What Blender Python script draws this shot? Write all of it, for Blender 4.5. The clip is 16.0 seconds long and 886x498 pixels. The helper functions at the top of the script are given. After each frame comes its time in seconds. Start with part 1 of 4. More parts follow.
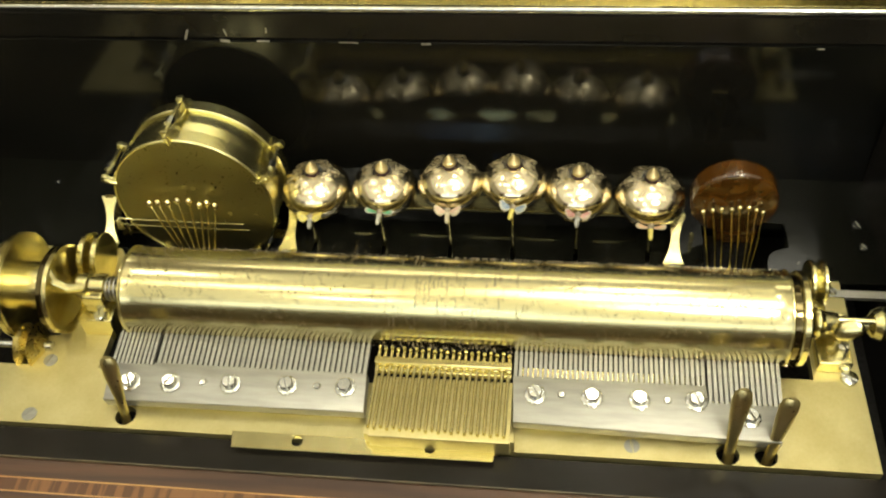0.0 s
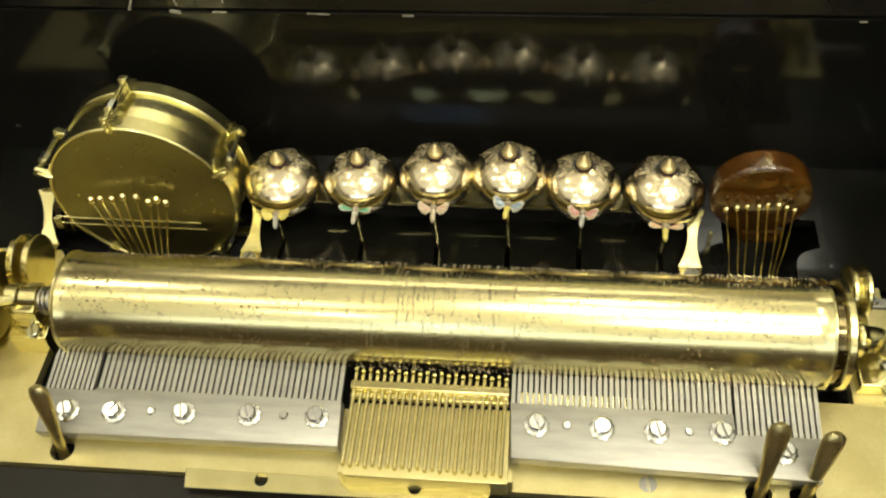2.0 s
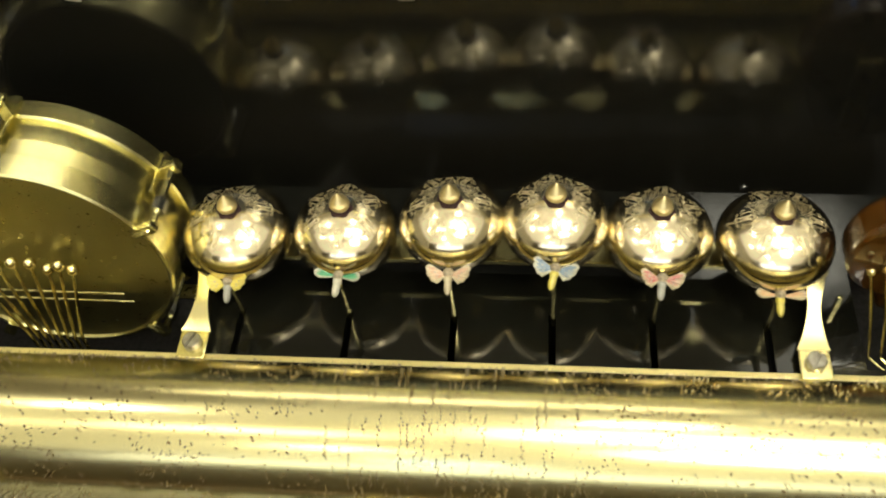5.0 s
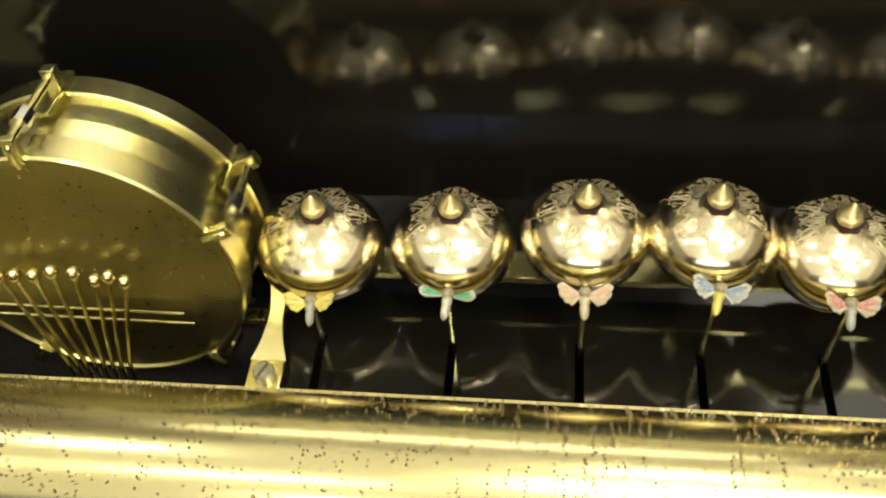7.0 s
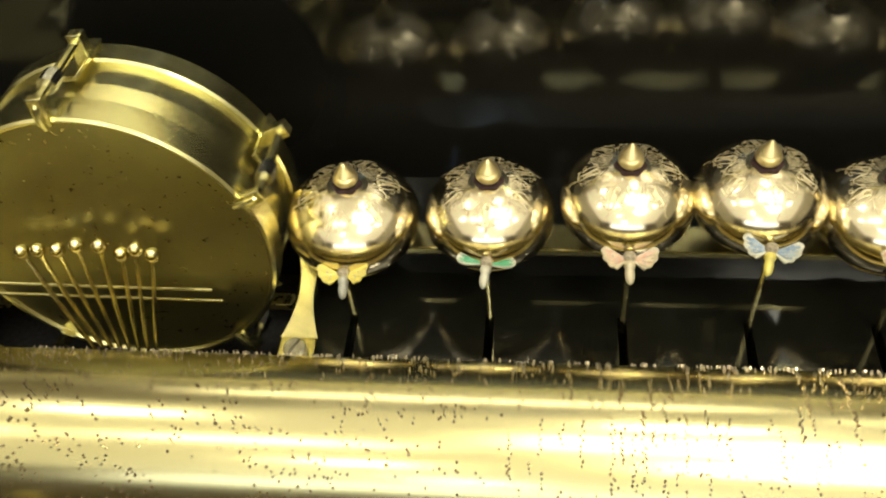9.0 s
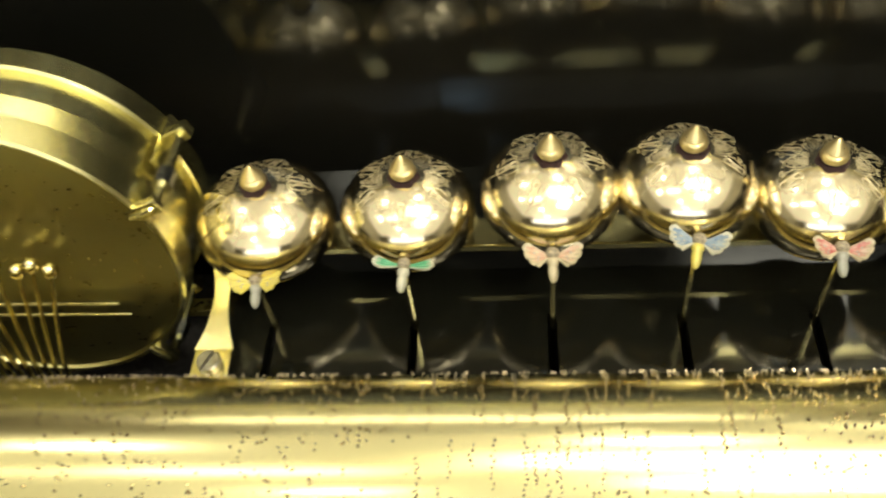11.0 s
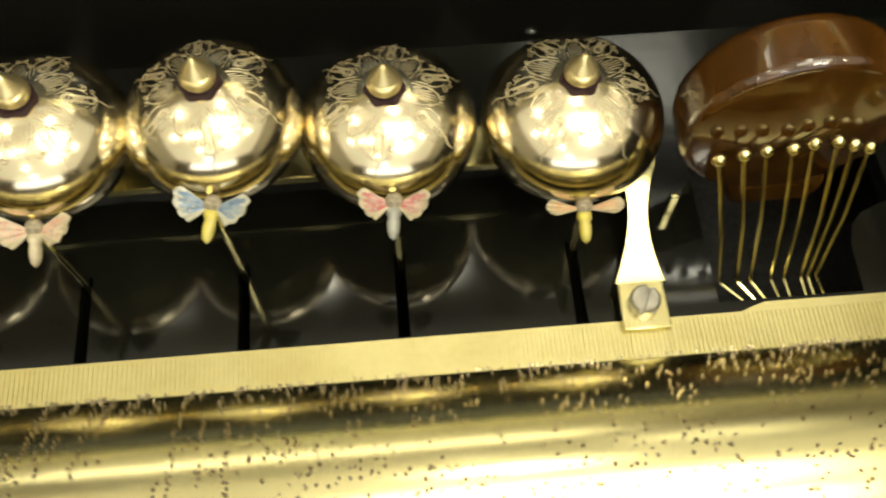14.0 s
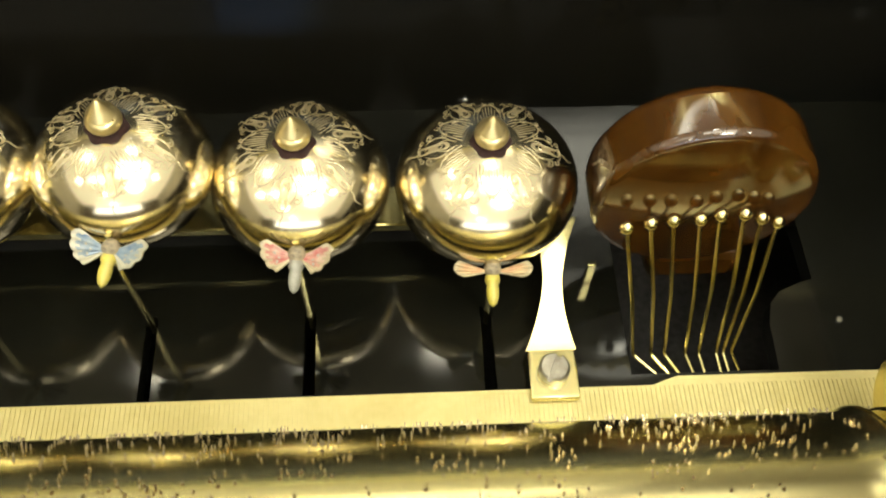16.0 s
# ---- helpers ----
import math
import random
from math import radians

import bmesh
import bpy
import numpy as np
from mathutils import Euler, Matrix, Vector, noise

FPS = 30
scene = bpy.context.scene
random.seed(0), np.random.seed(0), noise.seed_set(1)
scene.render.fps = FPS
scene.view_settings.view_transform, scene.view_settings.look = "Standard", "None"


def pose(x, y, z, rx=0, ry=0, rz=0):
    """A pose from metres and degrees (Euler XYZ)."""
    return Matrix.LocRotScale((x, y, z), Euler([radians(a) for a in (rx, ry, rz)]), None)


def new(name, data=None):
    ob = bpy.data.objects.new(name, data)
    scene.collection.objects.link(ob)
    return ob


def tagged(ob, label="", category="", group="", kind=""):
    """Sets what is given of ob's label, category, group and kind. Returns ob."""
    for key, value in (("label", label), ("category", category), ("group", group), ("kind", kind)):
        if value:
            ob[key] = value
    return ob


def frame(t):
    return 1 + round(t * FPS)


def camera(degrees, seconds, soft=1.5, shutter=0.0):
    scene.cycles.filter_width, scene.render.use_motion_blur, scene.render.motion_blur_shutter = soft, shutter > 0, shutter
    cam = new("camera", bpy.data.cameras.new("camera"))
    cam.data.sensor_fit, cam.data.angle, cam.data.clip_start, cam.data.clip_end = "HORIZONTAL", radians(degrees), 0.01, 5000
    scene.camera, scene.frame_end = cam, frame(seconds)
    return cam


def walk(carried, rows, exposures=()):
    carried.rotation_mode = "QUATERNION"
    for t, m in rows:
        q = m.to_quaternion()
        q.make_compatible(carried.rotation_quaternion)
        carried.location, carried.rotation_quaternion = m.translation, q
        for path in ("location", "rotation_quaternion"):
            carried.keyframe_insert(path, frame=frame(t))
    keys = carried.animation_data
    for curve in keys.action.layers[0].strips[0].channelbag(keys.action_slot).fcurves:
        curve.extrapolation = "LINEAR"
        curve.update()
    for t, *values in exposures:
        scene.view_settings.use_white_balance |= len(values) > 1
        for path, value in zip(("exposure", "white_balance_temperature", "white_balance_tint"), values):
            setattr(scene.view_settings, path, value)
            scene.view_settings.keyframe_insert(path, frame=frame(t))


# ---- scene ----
cam = camera(50.47, 16.0, 2.1, 0.5)
ROWS = [
    (0.0, 0.0474, -0.2969, 0.4653, 40.27, 3.80, 5.94),
    (0.5, 0.0454, -0.2909, 0.4583, 40.01, 3.50, 5.73),
    (1.0, 0.0424, -0.2773, 0.4500, 39.37, 3.26, 5.47),
    (1.5, 0.0381, -0.2582, 0.4383, 38.69, 2.97, 5.22),
    (2.0, 0.0362, -0.2346, 0.4217, 38.18, 3.11, 5.06),
    (2.5, 0.0352, -0.2081, 0.4041, 37.57, 3.46, 4.83),
    (3.0, 0.0356, -0.1821, 0.3870, 36.88, 3.93, 4.53),
    (5.5, 0.0059, -0.0933, 0.3170, 35.66, 4.04, 4.38),
    (6.0, -0.0029, -0.0865, 0.3009, 37.53, 4.66, 6.06),
    (6.5, -0.0133, -0.0831, 0.2833, 39.10, 4.96, 6.79),
    (7.0, -0.0341, -0.0810, 0.2736, 39.09, 3.36, 5.27),
    (7.5, -0.0489, -0.0890, 0.2592, 41.03, 2.60, 4.45),
    (8.0, -0.0470, -0.0963, 0.2493, 42.78, 3.90, 5.54),
    (10.5, -0.0396, -0.0832, 0.2526, 39.86, 4.55, 2.99),
    (11.0, -0.0273, -0.0751, 0.2444, 39.58, 4.68, 2.27),
    (11.5, -0.0112, -0.0552, 0.2370, 37.05, 4.58, 0.83),
    (12.0, 0.0054, -0.0280, 0.2355, 31.83, 4.13, -1.06),
    (12.5, 0.0187, -0.0104, 0.2278, 28.79, 2.52, -2.64),
    (13.0, 0.0355, -0.0051, 0.2210, 27.54, 1.82, -3.42),
    (13.5, 0.0478, -0.0042, 0.2202, 26.25, 0.43, -4.51),
    (14.0, 0.0631, -0.0072, 0.2202, 26.07, -0.13, -4.90),
    (14.5, 0.0727, -0.0088, 0.2194, 27.04, -1.10, -4.91),
    (15.0, 0.0788, -0.0107, 0.2172, 28.79, -1.58, -4.43),
    (15.5, 0.0814, -0.0117, 0.2164, 30.15, -1.70, -3.55),
    (16.0, 0.0839, -0.0130, 0.2154, 31.24, -1.59, -2.78),
]
walk(cam, [(t, pose(x, y, z, rx, ry, rz)) for t, x, y, z, rx, ry, rz in ROWS], [(0.0, 0.28), (3.2, 0.28), (6.0, 0.46), (12.0, 0.50), (13.5, 0.38), (14.5, 0.34), (15.5, 0.52), (16.0, 0.58)])

# ---- world, lamps, exposure ----
world = bpy.data.worlds.new("room_world")
scene.world = world
world.use_nodes = True
world.node_tree.nodes["Background"].inputs[0].default_value = (1.0, 0.82, 0.55, 1)
world.node_tree.nodes["Background"].inputs[1].default_value = 0.02


# ---- materials ----
def material(name, colour, rough=0.5, metal=0.0, colour2=None, scale=60.0, detail=4.0, lo=0.35, hi=0.65, rough2=None,
             bump=0.0, bump_scale=400.0, stretch=(1, 1, 1), specks=None, speck_scale=300.0, speck_at=0.72, coat=0.0, spec=0.5, coat_rough=0.04, coat_ior=1.5):
    """Principled surface with large stains, fine grain in the roughness and relief, and optional specks."""
    m = bpy.data.materials.new(name)
    m.use_nodes = True
    nt = m.node_tree
    n, link = nt.nodes, nt.links.new
    p = n["Principled BSDF"]
    p.inputs["Metallic"].default_value = metal
    p.inputs["Coat Weight"].default_value = coat
    p.inputs["Coat Roughness"].default_value = coat_rough
    p.inputs["Coat IOR"].default_value = coat_ior
    p.inputs["Specular IOR Level"].default_value = spec
    tc, mp = n.new("ShaderNodeTexCoord"), n.new("ShaderNodeMapping")
    mp.inputs["Scale"].default_value = stretch
    link(tc.outputs["Object"], mp.inputs["Vector"])
    big = n.new("ShaderNodeTexNoise")
    big.inputs["Scale"].default_value, big.inputs["Detail"].default_value = scale, detail
    link(mp.outputs[0], big.inputs["Vector"])
    ramp = n.new("ShaderNodeValToRGB")
    ramp.color_ramp.elements[0].position, ramp.color_ramp.elements[1].position = lo, hi
    ramp.color_ramp.elements[0].color = (*colour, 1)
    ramp.color_ramp.elements[1].color = (*(colour2 or colour), 1)
    link(big.outputs["Fac"], ramp.inputs[0])
    out = ramp.outputs[0]
    if specks:
        sp = n.new("ShaderNodeTexNoise")
        sp.inputs["Scale"].default_value, sp.inputs["Detail"].default_value = speck_scale, 2
        link(tc.outputs["Object"], sp.inputs["Vector"])
        sr = n.new("ShaderNodeValToRGB")
        sr.color_ramp.elements[0].position, sr.color_ramp.elements[1].position = speck_at, speck_at + 0.03
        link(sp.outputs["Fac"], sr.inputs[0])
        mix = n.new("ShaderNodeMix")
        mix.data_type = "RGBA"
        link(sr.outputs[0], mix.inputs["Factor"])
        link(out, mix.inputs["A"])
        mix.inputs["B"].default_value = (*specks, 1)
        out = mix.outputs["Result"]
    link(out, p.inputs["Base Color"])
    fine = n.new("ShaderNodeTexNoise")
    fine.inputs["Scale"].default_value, fine.inputs["Detail"].default_value = bump_scale, 3
    link(mp.outputs[0], fine.inputs["Vector"])
    mr = n.new("ShaderNodeMapRange")
    mr.inputs["From Min"].default_value, mr.inputs["From Max"].default_value = 0.3, 0.7
    mr.inputs["To Min"].default_value, mr.inputs["To Max"].default_value = rough * 0.8, rough2 or rough * 1.25
    link(fine.outputs["Fac"], mr.inputs["Value"])
    link(mr.outputs[0], p.inputs["Roughness"])
    if bump:
        b = n.new("ShaderNodeBump")
        b.inputs["Strength"].default_value, b.inputs["Distance"].default_value = bump, 0.0004
        link(fine.outputs["Fac"], b.inputs["Height"])
        link(b.outputs[0], p.inputs["Normal"])
    return m


def lamp_material(name, colour, strength):
    m = bpy.data.materials.new(name)
    m.use_nodes = True
    p = m.node_tree.nodes["Principled BSDF"]
    p.inputs["Base Color"].default_value = (*colour, 1)
    p.inputs["Emission Color"].default_value = (*colour, 1)
    p.inputs["Emission Strength"].default_value = strength
    return m


BRASS = (0.77, 0.69, 0.34)
brass = material("polished_brass", BRASS, 0.23, 1.0, (0.70, 0.62, 0.29), 90, rough2=0.25)
brass_old = material("tarnished_brass", (0.58, 0.47, 0.17), 0.28, 1.0, (0.46, 0.37, 0.12), 70)
brass_cyl = material("satin_brass_cylinder", (0.67, 0.605, 0.325), 0.25, 1.0, (0.65, 0.58, 0.29), 30, stretch=(0.35, 3, 3), bump=0.006,
                     bump_scale=500, rough2=0.225, specks=(0.34, 0.27, 0.12), speck_scale=190, speck_at=0.75)
brass_plate = material("ribbed_bedplate_brass", (0.70, 0.62, 0.31), 0.46, 1.0, (0.62, 0.54, 0.25), 45, bump=0.03, bump_scale=500)
gold_bell = material("gilt_bell_metal", (0.86, 0.77, 0.55), 0.185, 1.0, (0.80, 0.70, 0.48), 30, bump=0.0, bump_scale=120, rough2=0.17)
gold_matt = material("stippled_gilt_ground", (0.82, 0.73, 0.51), 0.20, 1.0, (0.77, 0.68, 0.46), 200, rough2=0.19)
gold_frost = material("frosted_gilt_engraving", (0.74, 0.63, 0.40), 0.42, 0.85, (0.64, 0.54, 0.32), 300)
steel = material("grey_comb_steel", (0.40, 0.39, 0.34), 0.46, 0.85, (0.34, 0.33, 0.29), 50, stretch=(1, 6, 1), bump=0.06, bump_scale=800)
steel_bright = material("polished_screw_steel", (0.66, 0.65, 0.60), 0.20, 1.0, (0.5, 0.5, 0.46), 200)
steel_worn = material("worn_screw_steel", (0.46, 0.44, 0.38), 0.36, 1.0, (0.30, 0.28, 0.23), 300, bump=0.05, bump_scale=600)
steel_dark = material("blued_steel", (0.10, 0.10, 0.11), 0.3, 0.9, (0.05, 0.05, 0.05), 120)
lacquer = material("black_lacquer", (0.010, 0.009, 0.007), 0.13, 0.0, (0.016, 0.013, 0.010), 14, rough2=0.24, bump=0.03, bump_scale=160,
                   specks=(0.10, 0.09, 0.07), speck_scale=260, speck_at=0.80, spec=0.30)
lacquer_back = material("black_lacquer_gloss", (0.005, 0.005, 0.004), 0.10, 0.0, (0.009, 0.008, 0.006), 10, rough2=0.13, bump=0.02, bump_scale=70, stretch=(0.5, 1, 3.0), spec=0.48)
lacquer_floor = material("black_lacquer_board", (0.004, 0.004, 0.003), 0.08, 0.0, (0.007, 0.007, 0.005), 18, rough2=0.11, bump=0.003, bump_scale=120,
                         specks=(0.10, 0.09, 0.07), speck_scale=260, speck_at=0.80, spec=0.42)
void = material("unlit_black_wood", (0.006, 0.005, 0.004), 0.7, 0.0, (0.010, 0.008, 0.006), 40)
walnut = material("brown_veneer", (0.085, 0.040, 0.020), 0.38, 0.0, (0.042, 0.020, 0.011), 45, stretch=(0.2, 4, 4), bump=0.08, coat=0.12, coat_rough=0.15)
banding_wood = material("striped_banding_veneer", (0.19, 0.085, 0.028), 0.38, 0.0, (0.085, 0.034, 0.012), 60, stretch=(4, 0.3, 1), lo=0.45, hi=0.55, bump=0.06, coat=0.15)
worn_edge = material("worn_dull_edge", (0.15, 0.115, 0.06), 0.5, 0.0, (0.05, 0.04, 0.025), 90, stretch=(0.5, 1, 1))
bare_chip = material("bare_pale_chip", (0.34, 0.31, 0.25), 0.6, 0.0, (0.22, 0.20, 0.15), 300)
inlay = material("pale_inlay_wood", (0.50, 0.28, 0.10), 0.3, 0.0, (0.36, 0.18, 0.06), 80, stretch=(0.2, 3, 3))
block_wood = material("varnished_fruitwood", (0.085, 0.033, 0.004), 0.20, 0.0, (0.036, 0.013, 0.002), 60, stretch=(1.6, 0.5, 1.6), bump=0.004, bump_scale=150, coat=1.0, coat_rough=0.07, spec=0.2, coat_ior=1.65)
skin = material("brass_drum_head", (0.40, 0.365, 0.165), 0.33, 1.0, (0.36, 0.325, 0.145), 25, bump=0.012, bump_scale=500)
felt = material("dark_red_felt", (0.035, 0.012, 0.010), 0.9, 0.0, (0.02, 0.008, 0.007), 500, bump=0.4)
oak = material("dark_table_wood", (0.10, 0.050, 0.022), 0.4, 0.0, (0.06, 0.028, 0.012), 12, stretch=(0.3, 4, 4), bump=0.1)
plaster = material("cream_wall_paint", (0.55, 0.51, 0.40), 0.8, 0.0, (0.50, 0.46, 0.36), 3, bump=0.1)
dark_wall = material("dark_brown_unseen_wall", (0.11, 0.085, 0.05), 0.5, 0.0, (0.08, 0.06, 0.036), 6, stretch=(3, 1, 0.4), bump=0.1)
ceiling_paint = material("white_ceiling_paint", (0.80, 0.74, 0.62), 0.85, 0.0, (0.76, 0.70, 0.58), 2, bump=0.1)
carpet = material("dark_brown_carpet", (0.05, 0.032, 0.022), 0.95, 0.0, (0.03, 0.02, 0.014), 40, bump=0.5)
LAMP = (0.98, 0.94, 0.75)
lamp_glow = lamp_material("warm_downlight_glow", LAMP, 45.0)
panel_glow = lamp_material("warm_panel_glow", LAMP, 6.0)
dim_glow = lamp_material("dim_panel_glow", LAMP, 2.0)
key_glow = lamp_material("bright_panel_glow", LAMP, 58.0)
cool_glow = lamp_material("cool_panel_glow", (0.55, 0.82, 1.0), 26.0)
blue_glow = lamp_material("blue_panel_glow", (0.22, 0.48, 1.0), 6.0)
ceiling_glow = lamp_material("warm_ceiling_glow", LAMP, 0.56)
screen_glow = lamp_material("cool_window_glow", (0.9, 0.95, 1.0), 1.6)


def paint(name, a, b):
    return material(name, a, 0.35, 0.0, b, 330, detail=3, lo=0.36, hi=0.66, coat=0.3, bump=0.1, bump_scale=900)


# ---- mesh helpers ----
def finish(name, bm, mat, smooth=True, angle=35):
    bmesh.ops.recalc_face_normals(bm, faces=bm.faces[:])
    if smooth:
        for f in bm.faces:
            f.smooth = f.material_index == 0
            f.material_index = 0
        for e in bm.edges:
            if len(e.link_faces) == 2 and e.calc_face_angle(0) > radians(angle):
                e.smooth = False
    me = bpy.data.meshes.new(name)
    bm.to_mesh(me)
    bm.free()
    me.materials.append(mat)
    return me


def part(name, bm, mat, parent=None, label="", m=None, smooth=True):
    me = bm if isinstance(bm, bpy.types.Mesh) else finish(name, bm, mat, smooth)
    ob = new(name, me)
    if parent:
        ob.parent = parent
    if m is not None:
        ob.matrix_basis = m
    return tagged(ob, label)


def empty(name, x, y, z, label, category, group="", kind=""):
    """A thing's root at its base; its parts are laid in world places by root.inv."""
    ob = new(name)
    ob.empty_display_size = 0.01
    ob.matrix_basis = pose(x, y, z)
    return tagged(ob, label, category, group, kind)


def lay(parent, name, bm, mat, label=""):
    """A part whose mesh is given in world places."""
    ob = part(name, bm, mat, parent, label)
    off = Vector((0, 0, 0))
    p = parent
    while p:
        off += p.matrix_basis.translation
        p = p.parent
    ob.matrix_basis = Matrix.Translation(-off)
    return ob


def box(bm, x0, x1, y0, y1, z0, z1, bevel=0.0, m=None):
    made = bmesh.ops.create_cube(bm, size=1)["verts"]
    for v in made:
        v.co = Vector(((x0 + x1) / 2 + v.co.x * (x1 - x0), (y0 + y1) / 2 + v.co.y * (y1 - y0), (z0 + z1) / 2 + v.co.z * (z1 - z0)))
    if bevel:
        edges = list({e for v in made for e in v.link_edges})
        made = list({v for f in bmesh.ops.bevel(bm, geom=edges, offset=bevel, segments=2, affect="EDGES", profile=0.5)["faces"] for v in f.verts} | {v for v in made if v.is_valid})
        for f in {f for v in made for f in v.link_faces}:
            f.normal_update()
            if max(abs(c) for c in f.normal) > 0.9999:
                f.material_index = 1   # flat faces keep their own normal
    if m is not None:
        bmesh.ops.transform(bm, matrix=m, verts=made)
    return bm


def boxed(*a, **k):
    return box(bmesh.new(), *a, **k)


def lathe(profile, segs=32, m=None, bm=None, sweep=360):
    """Turns (radius, height) pairs round z, then lays them by m."""
    bm = bm or bmesh.new()
    # rings close to the ends of long straight runs keep these true beside rounded edges
    held = [profile[0]]
    for (ra, ha), (rb, hb) in zip(profile, profile[1:]):
        run = math.hypot(rb - ra, hb - ha)
        if run > 0.003:
            u = max(0.02, 0.00015 / run)
            held += [(ra + (rb - ra) * q, ha + (hb - ha) * q) for q in (u, 1 - u) if ra + (rb - ra) * q > 1e-5]
        held.append((rb, hb))
    profile = held
    rings, made = [], []
    full = sweep == 360
    count = segs if full else segs + 1
    for r, h in profile:
        if r < 1e-6:
            ring = [bm.verts.new((0, 0, h))]
        else:
            ring = [bm.verts.new((r * math.cos(radians(sweep) * i / segs), r * math.sin(radians(sweep) * i / segs), h)) for i in range(count)]
        rings.append(ring)
        made += ring
    for a, b in zip(rings, rings[1:]):
        for i in range(segs):
            j = (i + 1) % count
            quad = [a[i % len(a)], a[j % len(a)], b[j % len(b)], b[i % len(b)]]
            quad = [v for n, v in enumerate(quad) if v not in quad[:n]]
            if len(quad) > 2:
                bm.faces.new(quad)
    if m is not None:
        bmesh.ops.transform(bm, matrix=m, verts=made)
    return bm


ALONG_X = Matrix(((0, 0, 1, 0), (1, 0, 0, 0), (0, 1, 0, 0), (0, 0, 0, 1)))   # z of a lathe becomes x
ALONG_Y = Matrix(((1, 0, 0, 0), (0, 0, 1, 0), (0, -1, 0, 0), (0, 0, 0, 1)))  # z of a lathe becomes y


def disc_x(x0, x1, r, y, z, edge=0.0006, segs=40, bm=None, r0=0.0):
    prof = [(r0, x0), (r - edge, x0), (r, x0 + edge), (r, x1 - edge), (r - edge, x1), (r0, x1)]
    if r0:
        prof.append((r0, x0))
    return lathe(prof, segs, Matrix.Translation((0, y, z)) @ ALONG_X, bm)


def tube(points, r, segs=8, bm=None, taper=1.0):
    bm = bm or bmesh.new()
    pts = [Vector(p) for p in points]
    rings = []
    side = None
    for i, p in enumerate(pts):
        d = (pts[min(i + 1, len(pts) - 1)] - pts[max(i - 1, 0)]).normalized()
        if side is None:
            side = d.orthogonal().normalized()
        side = (side - d * side.dot(d)).normalized()
        up = d.cross(side)
        rr = r * (1 + (taper - 1) * i / max(1, len(pts) - 1))
        rings.append([bm.verts.new(p + rr * (math.cos(2 * math.pi * k / segs) * side + math.sin(2 * math.pi * k / segs) * up)) for k in range(segs)])
    for a, b in zip(rings, rings[1:]):
        for k in range(segs):
            bm.faces.new((a[k], a[(k + 1) % segs], b[(k + 1) % segs], b[k]))
    bm.faces.new(rings[0][::-1])
    bm.faces.new(rings[-1])
    return bm


def ring_points(x, y, r, n=20):
    return [(x + r * math.cos(2 * math.pi * i / n), y + r * math.sin(2 * math.pi * i / n)) for i in range(n)]


def sheet(loops, z0, z1, m=None):
    """A flat plate with holes: the first loop is the outline."""
    bm = bmesh.new()
    edges = []
    for loop in loops:
        vs = [bm.verts.new((x, y, z1)) for x, y in loop]
        edges += [bm.edges.new((vs[i], vs[(i + 1) % len(vs)])) for i in range(len(vs))]
    bmesh.ops.triangle_fill(bm, use_beauty=True, use_dissolve=False, edges=edges)
    made = bmesh.ops.extrude_face_region(bm, geom=bm.faces[:])["geom"]
    bmesh.ops.translate(bm, vec=(0, 0, z0 - z1), verts=[g for g in made if isinstance(g, bmesh.types.BMVert)])
    if m is not None:
        bmesh.ops.transform(bm, matrix=m, verts=bm.verts[:])
    return bm


def ball(bm, x, y, z, r, squash=1.0):
    bmesh.ops.create_uvsphere(bm, u_segments=16, v_segments=10, radius=r, matrix=Matrix.Translation((x, y, z)) @ Matrix.Diagonal((1, 1, squash, 1)))
    return bm


def slotted(r, h, slot=0.0006, angle=0.0, dome=0.0):
    """A screw head with a real slot, base at z = 0."""
    bm = bmesh.new()
    for s in (1, -1):
        pts = [(slot * s, -math.sqrt(r * r - slot * slot))]
        a0 = math.asin(slot / r)
        pts = [(r * math.sin(a0 + (math.pi - 2 * a0) * i / 12) * s, -r * math.cos(a0 + (math.pi - 2 * a0) * i / 12)) for i in range(13)]
        lower = [bm.verts.new((x, y, h * 0.45)) for x, y in pts]
        mid = [bm.verts.new((x, y, h * 0.85)) for x, y in pts]
        top = [bm.verts.new((max(abs(x) * 0.86, slot) * s, y * 0.86, h + dome)) for x, y in pts]
        for a, b in ((lower, mid), (mid, top)):
            for i in range(13):
                j = (i + 1) % 13
                bm.faces.new((a[i], a[j], b[j], b[i]))
        bm.faces.new(top)
    lathe([(0, h * 0.45), (r, h * 0.45), (r, 0), (0, 0)], 24, None, bm)
    bmesh.ops.transform(bm, matrix=pose(0, 0, 0, 0, 0, angle), verts=bm.verts[:])
    return bm


